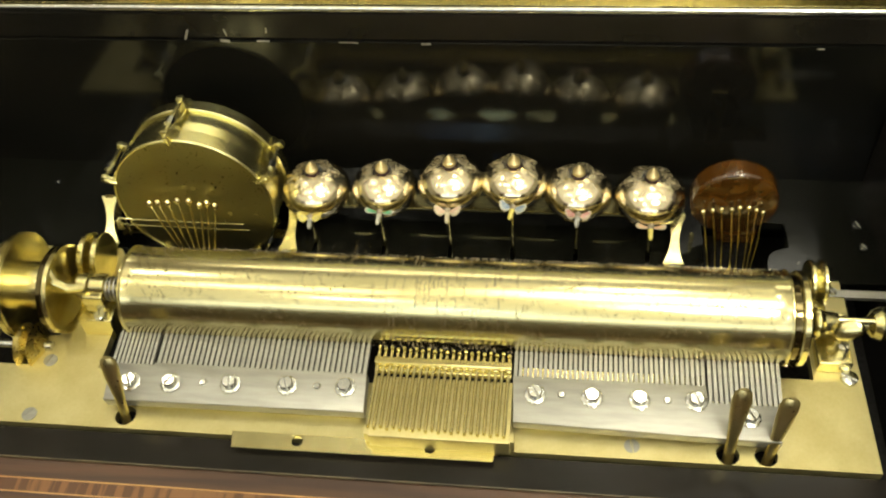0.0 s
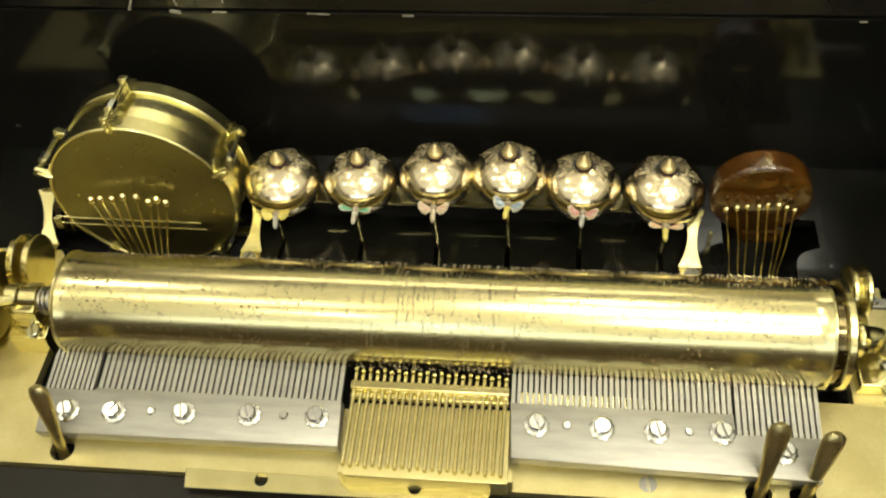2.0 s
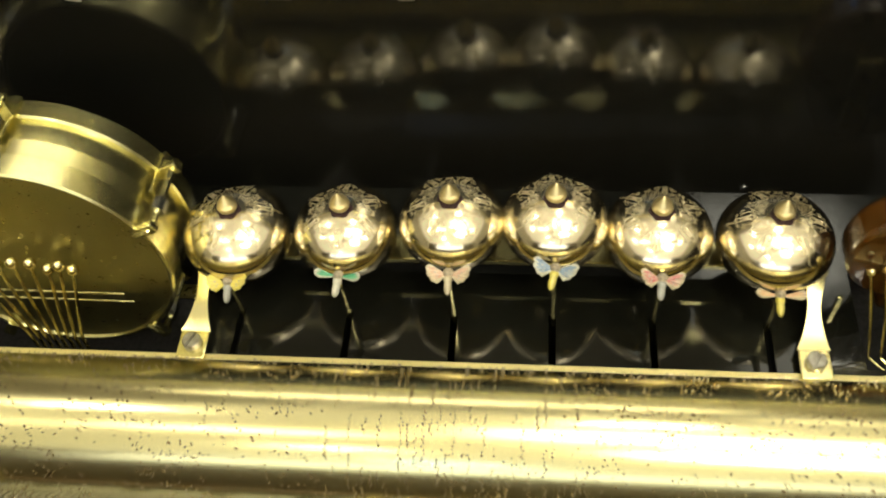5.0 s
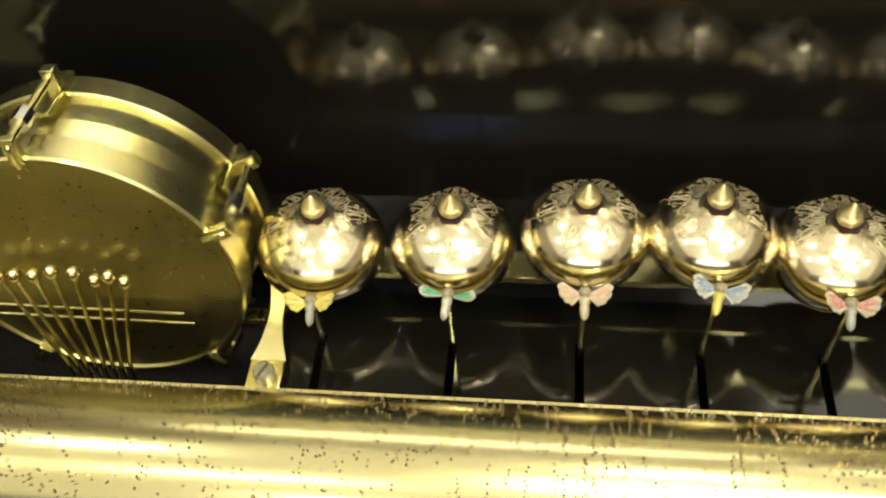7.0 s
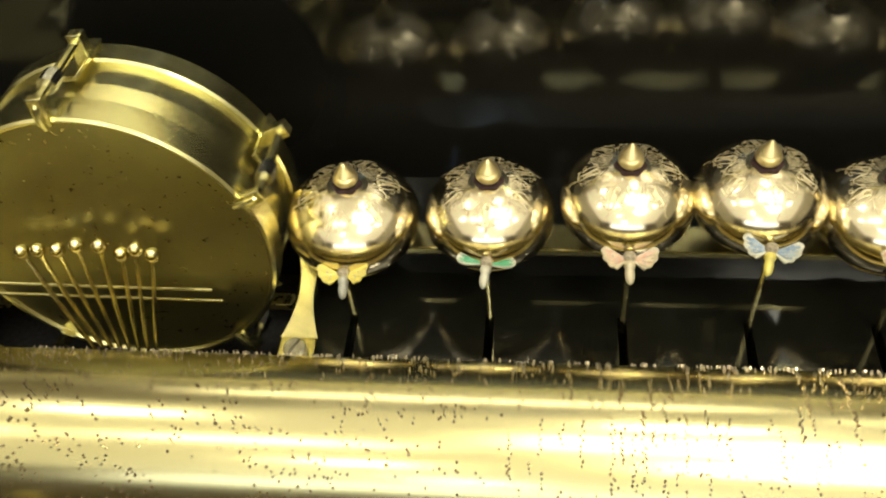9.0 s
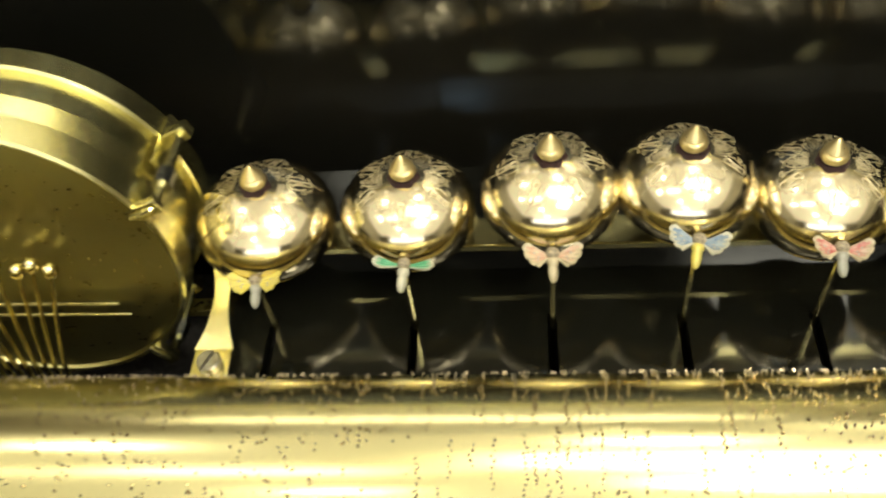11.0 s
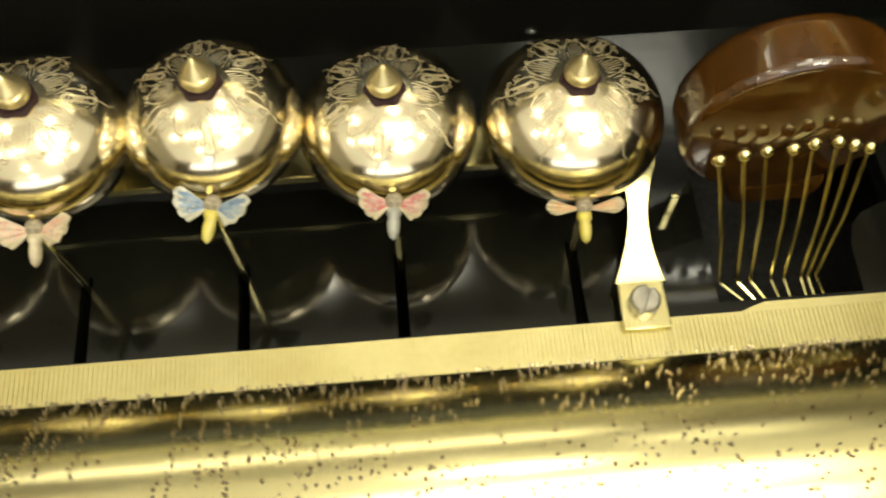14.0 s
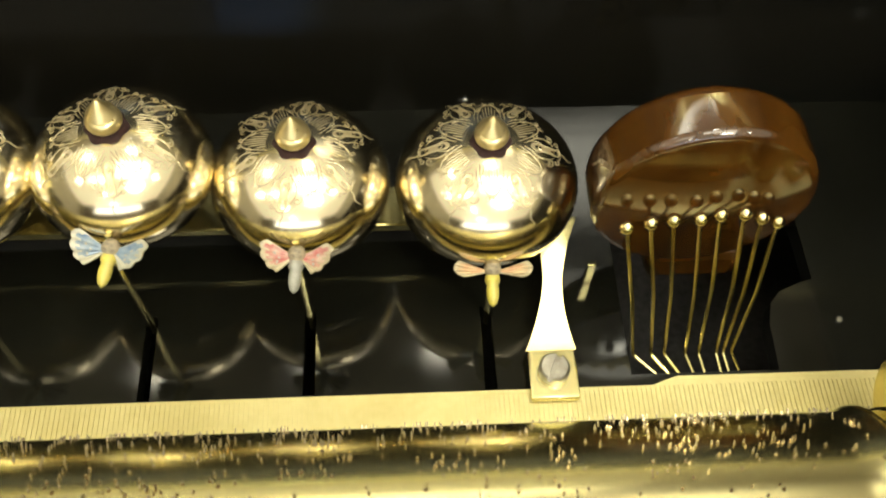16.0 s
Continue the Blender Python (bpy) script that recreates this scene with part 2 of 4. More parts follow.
# ---- room ----
def room():
    x0, x1, y0, y1, z0, z1 = -2.6, 2.6, -2.5, 1.6, -0.95, 1.75
    tagged(part("floor", boxed(x0, x1, y0, y1, z0 - 0.1, z0), carpet), "dark brown carpeted room floor", "floor", kind="structure")
    tagged(part("ceiling", boxed(x0, x1, y0, y1, z1, z1 + 0.1), ceiling_paint), "white painted room ceiling with downlights", "ceiling", kind="structure")
    # wall behind the viewer is unseen, coloured dark to deepen the cylinder's reflections
    for name, b in (("wall_north", (x0, x1, y1, y1 + 0.1)), ("wall_south", (x0, x1, y0 - 0.1, y0)), ("wall_west", (x0 - 0.1, x0, y0, y1)), ("wall_east", (x1, x1 + 0.1, y0, y1))):
        tagged(part(name, boxed(*b, z0, z1), dark_wall if name == "wall_south" else plaster), "unseen room wall darkened behind the viewer" if name == "wall_south" else "cream painted plain room wall", "wall", kind="structure")
    # a daylit window behind the viewer
    frame_bm = bmesh.new()
    for b in ((-1.36, -1.3, 1.0, 1.7), (1.3, 1.36, 1.0, 1.7), (-1.3, 1.3, 1.0, 1.06), (-1.3, 1.3, 1.64, 1.7), (-0.02, 0.02, 1.06, 1.64)):
        box(frame_bm, b[0] - 0.1, b[1] - 0.1, y0 + 0.001, y0 + 0.05, b[2], b[3], 0.004)
    win = tagged(part("window_1", frame_bm, ceiling_paint), "white framed window with cool daylight", "window", kind="structure")
    part("pane", boxed(-1.4, 1.2, y0 + 0.004, y0 + 0.012, 1.06, 1.64), screen_glow, win)
    can = lathe([(0.0, 0.0), (0.068, 0.0), (0.08, -0.004), (0.085, -0.004), (0.085, 0.003), (0.0, 0.003)], 24)
    spots = [(-1.45, -0.45), (1.3, -0.45), (-0.5, -1.25), (-0.95, 0.35), (0.24, 0.46), (-0.47, 0.86), (-0.12, 0.88), (0.17, 0.90)]
    rim = finish("trim_ring", can, ceiling_paint)
    glow = finish("lens", lathe([(0.0, -0.006), (0.064, -0.005), (0.068, -0.0005)], 24), lamp_glow)
    for x, y in spots:
        size = (0.26 if x > 0 else 0.2) if 0.8 < y < 1.0 else 1.0
        ob = empty("downlight", x, y, z1, "round recessed warm downlight in the ceiling", "downlight", "ceiling downlights")
        part("trim_ring", rim, None, ob)
        part("lens", glow, None, ob)
        ob.matrix_basis = pose(x, y, z1 - 0.016) @ Matrix.Diagonal((size, size, 1, 1))
    # unseen glowing sheet in place of a bright lamplit ceiling
    stretch = empty("luminous_ceiling", 0.0, -1.3, z1, "unseen warm glowing sheet standing in for the lit ceiling", "ceiling light")
    part("diffuser", boxed(-2.5, 2.5, -1.12, 2.05, -0.012, -0.002), ceiling_glow, stretch)
    fb = bmesh.new()
    for b in ((-2.54, 2.54, -1.16, -1.12), (-2.54, 2.54, 2.05, 2.09), (-2.54, -2.5, -1.12, 2.05), (2.5, 2.54, -1.12, 2.05)):
        box(fb, *b, -0.03, -0.001, 0.002)
    part("frame", fb, ceiling_paint, stretch)
    for x, y, w, d, glow_mat in ((0.36, -0.14, 0.44, 0.24, panel_glow), (-0.62, -0.45, 0.30, 0.10, panel_glow), (0.56, -0.80, 0.19, 0.12, key_glow),
                                 (0.68, 0.95, 0.20, 0.15, dim_glow), (-0.2, 1.40, 0.7, 0.08, panel_glow), (-0.22, -2.10, 0.08, 0.05, cool_glow), (-0.30, -1.88, 0.14, 0.08, blue_glow)):
        cool = glow_mat in (cool_glow, blue_glow)
        panel = empty("linear_pendant_light", x, y, z1 - 0.12, "small cool bluish panel lamp hanging from the ceiling" if cool else "slim warm linear lamp hanging from the ceiling", "ceiling light", "linear lamps")
        part("housing", boxed(-w, w, -d, d, 0.012, 0.03, 0.004), ceiling_paint, panel)
        part("diffuser", boxed(-w + 0.01, w - 0.01, -d + 0.01, d - 0.01, 0.0, 0.012, 0.002), glow_mat, panel)
        for sx in (-0.8, 0.8):
            part("cord", boxed(sx * w - 0.002, sx * w + 0.002, -0.002, 0.002, 0.03, 0.11), steel_dark, panel)


room()

# ---- table and case ----
FLOOR_Z, WALL_Y = -0.002, 0.167
IN_L, IN_R = -0.372, 0.2495
WALL_LEAN = 2.5
LID_Y, LID_Z = WALL_Y + 0.0046, -0.0038


def table():
    t = empty("table", -0.06, 0.05, -0.95, "dark wooden display table under the musical box", "table")
    lay(t, "tabletop", boxed(-0.62, 0.5, -0.3, 0.4, -0.125, -0.085, 0.004), oak)
    for x in (-0.57, 0.45):
        for y in (-0.25, 0.35):
            lay(t, "leg", boxed(x - 0.03, x + 0.03, y - 0.03, y + 0.03, -0.95, -0.125, 0.004), oak)


table()


def case():
    c = empty("musical_box_case", -0.06, 0.05, -0.085, "open musical box case, black lacquered inside, veneered outside", "case")
    lay(c, "base", boxed(IN_L - 0.02, IN_R + 0.02, -0.1, WALL_Y + 0.02, -0.085, -0.06, 0.002), void)
    lay(c, "front_wall", boxed(IN_L - 0.02, IN_R + 0.02, -0.1, -0.0742, -0.06, 0.004, 0.0012), walnut, "red-brown veneered front rim")
    lay(c, "inlay_line", boxed(IN_L - 0.02, IN_R + 0.02, -0.0866, -0.0858, 0.0035, 0.0044), inlay, "pale inlaid stringing line")
    lay(c, "inlay_line", boxed(IN_L - 0.02, IN_R + 0.02, -0.0946, -0.0939, 0.0035, 0.0044), inlay, "pale inlaid stringing line")
    lay(c, "banding", boxed(IN_L - 0.02, IN_R + 0.02, -0.0938, -0.0867, 0.0035, 0.00425), banding_wood, "striped orange-brown banding")
    lay(c, "edge_strip", boxed(IN_L, IN_R, -0.0742, -0.0734, -0.06, 0.0046, 0.0003), worn_edge, "thin worn edge along the black ledge")
    lay(c, "front_ledge", boxed(IN_L, IN_R, -0.0734, -0.0508, -0.06, -0.0035, 0.0006), lacquer, "black lacquered ledge inside the front")
    for n, (a, b) in (("side_wall", (IN_L - 0.02, IN_L)), ("side_wall", (IN_R, IN_R + 0.02))):
        lay(c, n, boxed(a, b, -0.0742, WALL_Y, -0.06, 0.109, 0.001), lacquer)
    lay(c, "back_wall", boxed(IN_L - 0.02, IN_R + 0.02, 0.0, 0.02, -0.058, 0.1065, 0.0008, pose(0, WALL_Y, FLOOR_Z, -WALL_LEAN, 0, 0)), lacquer_back, "glossy black lacquered back wall with chips")
    # chips along the top edge
    for x, z, w, h, a in ((-0.19, 0.112, 0.0012, 0.008, 25), (-0.165, 0.1085, 0.006, 0.002, 8), (-0.164, 0.114, 0.0008, 0.005, -10), (-0.14, 0.1085, 0.008, 0.0008, 0),
                          (-0.036, 0.1075, 0.006, 0.0012, 0), (-0.085, 0.108, 0.012, 0.0006, 2), (0.2, 0.107, 0.004, 0.0009, 0), (-0.137, 0.116, 0.0006, 0.004, 4)):
        lay(c, "chip", boxed(-w / 2, w / 2, -0.0002, 0.0002, -h / 2, h / 2, 0, pose(x, LID_Y - 0.0004 if z < 0.109 else LID_Y + 0.0007, z + LID_Z, -WALL_LEAN if z < 0.109 else 0, a, 0)), bare_chip, "bare pale wood where lacquer chipped off")
    # floor board behind the bedplate, with the openings for the hammers
    outline = [(IN_L, 0.0832), (-0.2406, 0.0832), (-0.2353, 0.0765), (0.1464, 0.0765), (0.1500, 0.0779), (0.153, 0.0787), (IN_R, 0.0787), (IN_R, WALL_Y), (IN_L, WALL_Y)]
    wood_hole = [(0.142, 0.0800), (0.1800, 0.0800), (0.1805, 0.093), (0.1822, 0.0990), (0.1855, 0.1025), (0.1905, 0.1046), (0.1950, 0.106), (0.1950, 0.1264), (0.142, 0.1264)]
    drum_hole = [(-0.232, 0.0775), (-0.132, 0.0775), (-0.132, 0.148), (-0.252, 0.148), (-0.252, 0.0860), (-0.238, 0.0860)]
    slots = []
    for x, _, _, _ in BELLS:
        slots.append([(x - 0.0015, 0.0772), (x + 0.0017, 0.0772), (x + 0.0015, 0.1005), (x - 0.0013, 0.1005)])
    lay(c, "floor_board", sheet([outline, wood_hole, drum_hole] + slots, FLOOR_Z - 0.006, FLOOR_Z), lacquer_floor, "black lacquered inner board slotted for hammers")
    # lid, opened back
    lid = empty("lid", -0.06, WALL_Y + 0.02, 0.11, "opened black lacquered lid with brass lined edge", "lid")
    lay(lid, "rim", boxed(IN_L - 0.02, IN_R + 0.02, LID_Y + 0.001, LID_Y + 0.024, 0.109 + LID_Z, 0.1285 + LID_Z, 0.0012), lacquer)
    lay(lid, "edge_bead", tube([(IN_L - 0.02, LID_Y + 0.003, 0.131 + LID_Z), (IN_R + 0.02, LID_Y + 0.003, 0.131 + LID_Z)], 0.0022, 12), steel_bright, "bright polished bead along the lid edge")
    lay(lid, "brass_strip", boxed(IN_L - 0.02, IN_R + 0.02, LID_Y + 0.003, LID_Y + 0.02, 0.1338 + LID_Z, 0.142 + LID_Z, 0.0008), brass, "brass lining strip")
    lay(lid, "panel", boxed(IN_L - 0.02, IN_R + 0.02, 0.0, 0.018, 0.0, 0.22, 0.002, pose(0, LID_Y + 0.012, 0.1422 + LID_Z, -78, 0, 0)), lacquer_back)


# x, finial z, radius, butterfly z
BELLS = [(-0.1098, 0.0448, 0.0227, 0.0210), (-0.0636, 0.0472, 0.0215, 0.0276), (-0.0197, 0.0540, 0.0213, 0.0311),
         (0.0208, 0.0555, 0.0209, 0.0361), (0.0611, 0.0487, 0.0216, 0.0311), (0.1063, 0.0474, 0.0226, 0.0218)]
BELL_Y = 0.1205
case()

# ---- bedplate ----
AX_Y, AX_Z, CYL_R = 0.0296, 0.0263, 0.0264


def screw_mesh(r, h, angle, mat=steel_bright):
    return finish("screw", slotted(r, h, r * 0.16, angle), mat)


def bedplate():
    b = empty("bedplate", -0.06, 0.01, -0.06, "brass bedplate with fine ribbed finish and slotted screws", "bedplate")
    outer = [(-0.335, -0.0503), (0.2225, -0.0497), (0.2205, 0.0782), (0.153, 0.0784), (0.150, 0.0775), (0.1465, 0.0762), (-0.235, 0.0762), (-0.240, 0.083), (-0.335, 0.083)]
    well = [(-0.2235, -0.011), (0.176, -0.011), (0.176, 0.0065), (0.1955, 0.0065), (0.1955, 0.0525), (-0.2235, 0.0525)]
    notch = [(-0.30, -0.0105), (-0.2655, -0.0112), (-0.2653, 0.0106), (-0.2567, 0.0115), (-0.2545, 0.023), (-0.2545, 0.056), (-0.30, 0.056)]
    holes = [ring_points(x, y, 0.0062, 22) for x, y in ((-0.1958, -0.0418), (0.1440, -0.0437), (0.1640, -0.0433))]
    ob = lay(b, "plate", sheet([outer, well, notch] + holes, -0.006, 0.0), brass_plate)
    # fine ribs of the machined surface
    ribs = bmesh.new()
    for i in range(155):
        x = 0.0302 + i * 0.00122
        near_hole = any(abs(x - hx) < 0.0072 for hx in (0.1440, 0.1640))
        y0 = -0.0362 if near_hole else -0.0486
        box(ribs, x, x + 0.00062, y0, -0.0122 if x < 0.177 else 0.0055, -0.0002, 0.00034)
    for i in range(372):
        x = -0.2225 + i * 0.00118
        box(ribs, x, x + 0.0006, 0.0532, 0.0760, -0.0002, 0.00034)
    tagged(lay(b, "rib", ribs, brass_plate, "fine machined ribs"), kind="stuff")
    for x, y, r, a in ((0.2147, 0.008, 0.0047, 60), (-0.2553, -0.0073, 0.0042, -20), (-0.2539, -0.0447, 0.0044, -35), (0.0933, -0.0421, 0.0042, 5)):
        s = part("screw", screw_mesh(r, 0.0026 if x > 0.2 else 0.0006, a, steel_bright if x > 0.2 else steel), None, b, "slotted steel screw")
        s.matrix_basis = Matrix.Translation((x, y, 0)) @ Matrix.Translation(-b.matrix_basis.translation)
    for x in (-0.30, 0.20):
        for y in (-0.04, 0.06):
            lay(b, "foot", lathe([(0.0, -0.06), (0.006, -0.06), (0.006, -0.006), (0.0, -0.006)], 16, Matrix.Translation((x, y, 0))), brass_old)
    t = empty("mounting_strip", -0.055, -0.053, 0.0, "bright brass mounting strip with two holes", "strip")
    lay(t, "strip", sheet([[(-0.1295, -0.0483), (-0.1278, -0.0584), (0.0186, -0.0576), (0.0196, -0.0486)], ring_points(-0.0911, -0.0522, 0.0033), ring_points(-0.0164, -0.0516, 0.0033)], 0.0002, 0.0016), brass)


bedplate()


# ---- pinned cylinder ----
def cylinder():
    c = empty("pinned_cylinder", -0.015, AX_Y, AX_Z - CYL_R, "satin brass music cylinder studded with steel pins", "cylinder")
    at = Matrix.Translation((0, AX_Y, AX_Z)) @ ALONG_X
    xl, xr = -0.2035, 0.1762
    lay(c, "barrel", lathe([(0.006, xl + 0.003), (CYL_R - 0.0022, xl + 0.003), (CYL_R - 0.0018, xl), (CYL_R - 0.0004, xl - 0.0004), (CYL_R + 0.0003, xl + 0.0004), (CYL_R, xl + 0.0014),
                            (CYL_R, xr - 0.0026), (CYL_R + 0.0007, xr - 0.0016), (CYL_R + 0.0008, xr - 0.0004), (CYL_R + 0.0002, xr), (CYL_R - 0.004, xr), (0.006, xr)], 128, at), brass_cyl)
    for x in (xl - 0.0006, xr - 0.0014):
        lay(c, "end_rim", disc_x(x, x + 0.0022, CYL_R + 0.0011, AX_Y, AX_Z, 0.0008, 96, r0=CYL_R - 0.0022), brass, "polished raised end rim")
    lay(c, "recess_ring", lathe([(0.006, xr), (CYL_R - 0.002, xr + 0.0002), (CYL_R - 0.002, xr + 0.0058), (0.006, xr + 0.0058)], 64, at), ring_black, "dark recessed ring")
    lay(c, "end_collar", disc_x(0.1815, 0.1858, CYL_R + 0.0006, AX_Y, AX_Z, 0.0007, 80), brass)
    lay(c, "arbor", lathe([(0.0, -0.262), (0.004, -0.262), (0.004, 0.198), (0.0022, 0.199), (0.0022, 0.226), (0.0, 0.226)], 20, at), brass)
    spring = [(-0.2215 + 0.0178 * i / 112, AX_Y + 0.0068 * math.cos(i * math.pi / 8), AX_Z + 0.0068 * math.sin(i * math.pi / 8)) for i in range(113)]
    lay(c, "coil_spring", tube(spring, 0.0009, 6), steel_worn, "coiled steel spring")
    # pins: short steel studs in music-like rows
    rnd = random.Random(7)
    verts, faces, blotches = [], [], []

    def stud(x, ang, h):
        cy, cz = math.cos(ang), math.sin(ang)
        tx, w = (-cz, cy), 0.00014
        base = len(verts)
        for r, k in ((CYL_R - 0.0002, 1.0), (CYL_R + h, 0.75)):
            for dx, dt in ((-w, -w), (w, -w), (w, w), (-w, w)):
                verts.append((x + dx * k, AX_Y + r * cy + dt * k * tx[0], AX_Z + r * cz + dt * k * tx[1]))
        for i in range(4):
            j = (i + 1) % 4
            faces.append((base + i, base + j, base + 4 + j, base + 4 + i))
        faces.append((base + 4, base + 5, base + 6, base + 7))
        # a dark uneven spot round the foot of the pin
        base = len(verts)
        w = rnd.uniform(0.00020, 0.00040)
        for k in range(6):
            wk = w * rnd.uniform(0.7, 1.2)
            dx, dt = wk * math.cos(k * math.pi / 3), wk * 1.3 * math.sin(k * math.pi / 3)
            da = dt / CYL_R
            verts.append((x + dx, AX_Y + (CYL_R + 0.00004) * math.cos(ang + da), AX_Z + (CYL_R + 0.00004) * math.sin(ang + da)))
        blotches.append(len(faces))
        faces.append(tuple(range(base, base + 6)))

    tracks = [xl + 0.006 + i * 0.00245 for i in range(155)]
    for n, x in enumerate(tracks):
        centre = -0.055 < x < 0.03
        for _ in range(11 if centre else 6):
            a = rnd.uniform(0, 2 * math.pi)
            run = rnd.choice((3, 5, 8)) if centre else rnd.choice((1, 1, 2, 3))
            for k in range(run):
                stud(x + rnd.uniform(-0.0006, 0.0006) + (0.0006 * k if not centre else 0), a + 0.045 * k, rnd.uniform(0.0006, 0.0010))
    # chords: loose clumps of pins
    for _ in range(850):
        x, a = rnd.uniform(xl + 0.006, xr - 0.006), rnd.uniform(0, 2 * math.pi)
        if -0.055 < x < 0.03 and rnd.random() < 0.7:
            continue
        for k in range(rnd.randint(3, 11)):
            px, pa = x + rnd.gauss(0, 0.0038), a + rnd.gauss(0, 0.085)
            if xl + 0.004 < px < xr - 0.005:
                stud(px, pa, rnd.uniform(0.0006, 0.0010))
    me = bpy.data.meshes.new("pin")
    me.from_pydata(verts, [], faces)
    me.materials.append(pin_steel)
    me.materials.append(pin_blotch)
    for f in blotches:
        me.polygons[f].material_index = 1
    pins = part("pin", me, None, c, "short steel pins")
    pins.matrix_basis = Matrix.Translation(-c.matrix_basis.translation)
    tagged(pins, kind="stuff")


ring_black = material("oily_dark_bronze", (0.17, 0.135, 0.06), 0.12, 1.0, (0.10, 0.08, 0.04), 200)
pin_blotch = material("dark_pin_blotch", (0.29, 0.21, 0.095), 0.45, 0.85, (0.16, 0.11, 0.05), 500)
pin_steel = material("pin_steel", (0.34, 0.28, 0.20), 0.28, 0.95, (0.20, 0.16, 0.10), 400)
cylinder()


# ---- combs ----
COMB_T = 0.0085
TIP_Y, TIP_Z, SLOPE = 0.0030, 0.0180, 7.83


def bevelled(bm, width):
    edges = [e for e in bm.edges if len(e.link_faces) == 2 and e.calc_face_angle(0) > 1.0 and abs(e.verts[0].co.z - e.verts[1].co.z) < 1e-6]
    bmesh.ops.bevel(bm, geom=edges, offset=width, segments=2, affect="EDGES", profile=0.5)
    return bm


def comb(left, right, groups, screws, dots, label, glint=False):
    """groups: (first x, last x, count, root y) of its teeth. Places lie on the comb's sloping top, y from the tips."""
    c = new("steel_comb")
    c.empty_display_size = 0.01
    c.matrix_basis = pose(0, TIP_Y, TIP_Z, SLOPE, 0, 0)
    tagged(c, label, "comb", "steel combs")
    outline = [left, right]
    for a, b, n, root in reversed(groups):
        outline += [(b, root), (a, root)]
    part("comb_body", bevelled(sheet([outline], -COMB_T, 0.0), 0.0005), steel, c)
    part("brass_base", boxed(left[0] + 0.004, right[0] - 0.004, max(left[1], right[1]) + 0.0012, -0.0240, -0.0150, -COMB_T, 0.0004), brass, c, "brass mounting block")
    if glint:
        part("under_plate", boxed(left[0] + 0.002, groups[0][1] - 0.001, -0.0238, -0.0068, -COMB_T, -0.0046, 0.0003), brass, c, "brass plate seen between the teeth")
    for a, b, n, root in groups:
        pitch = (b - a) / n
        length = 0.0026 - root
        w = pitch * 0.33
        outl = [(-w, -0.0005), (w, -0.0005), (w, length - 0.0026), (0.0002, length), (-0.0002, length), (-w, length - 0.0026)]
        tooth = finish("tooth", sheet([outl], -0.0024, 0.0), steel)
        for i in range(n):
            t = part("tooth", tooth, None, c)
            t.matrix_basis = pose(a + pitch * (i + 0.5), root, -0.0004)
    for i, (x, y) in enumerate(screws):
        angle = (25, -35, 15, 20, 30)[i % 5]
        s = part("screw", screw_mesh(0.0040, 0.0042, angle), None, c, "bright slotted steel screw")
        s.matrix_basis = pose(x, y, 0.0013)
        washer = lathe([(0.0, 0.0), (0.0054, 0.0), (0.0060, 0.0004), (0.0058, 0.0009), (0.0044, 0.0015), (0.0, 0.0015)], 24, None)
        for v in washer.verts:
            if v.co.xy.length > 0.0053:
                a = round(math.atan2(v.co.y, v.co.x) / (math.pi / 12))
                v.co.xy *= 1.06 if a % 2 else 0.94
        part("washer", washer, steel_bright, s, "serrated washer").matrix_basis = pose(0, 0, -0.0013)
    for x, y in dots:
        d = part("dowel_pin", lathe([(0.0, 0.0007), (0.0016, 0.0006), (0.0022, 0.0)], 14, Matrix.Translation((x, y, 0))), steel_bright, c)


comb((-0.2064, -0.0422), (-0.0542, -0.0414), [(-0.2082, -0.1826, 10, -0.0190), (-0.1810, -0.0555, 40, -0.0176)],
     [(-0.1925, -0.0309), (-0.1686, -0.0304), (-0.1332, -0.0290), (-0.1002, -0.0280), (-0.0666, -0.0271)], [(-0.1500, -0.0285), (-0.0832, -0.0269)],
     "long grey steel music comb with five screws")
comb((0.0285, -0.0419), (0.1704, -0.0451), [(0.0271, 0.1328, 38, -0.0143), (0.1335, 0.1732, 14, -0.0242)],
     [(0.0400, -0.0252), (0.0710, -0.0252), (0.0966, -0.0252), (0.1269, -0.0242), (0.1546, -0.0319)], [(0.0544, -0.0242), (0.1119, -0.0242)],
     "long grey steel music comb with a short end section", True)


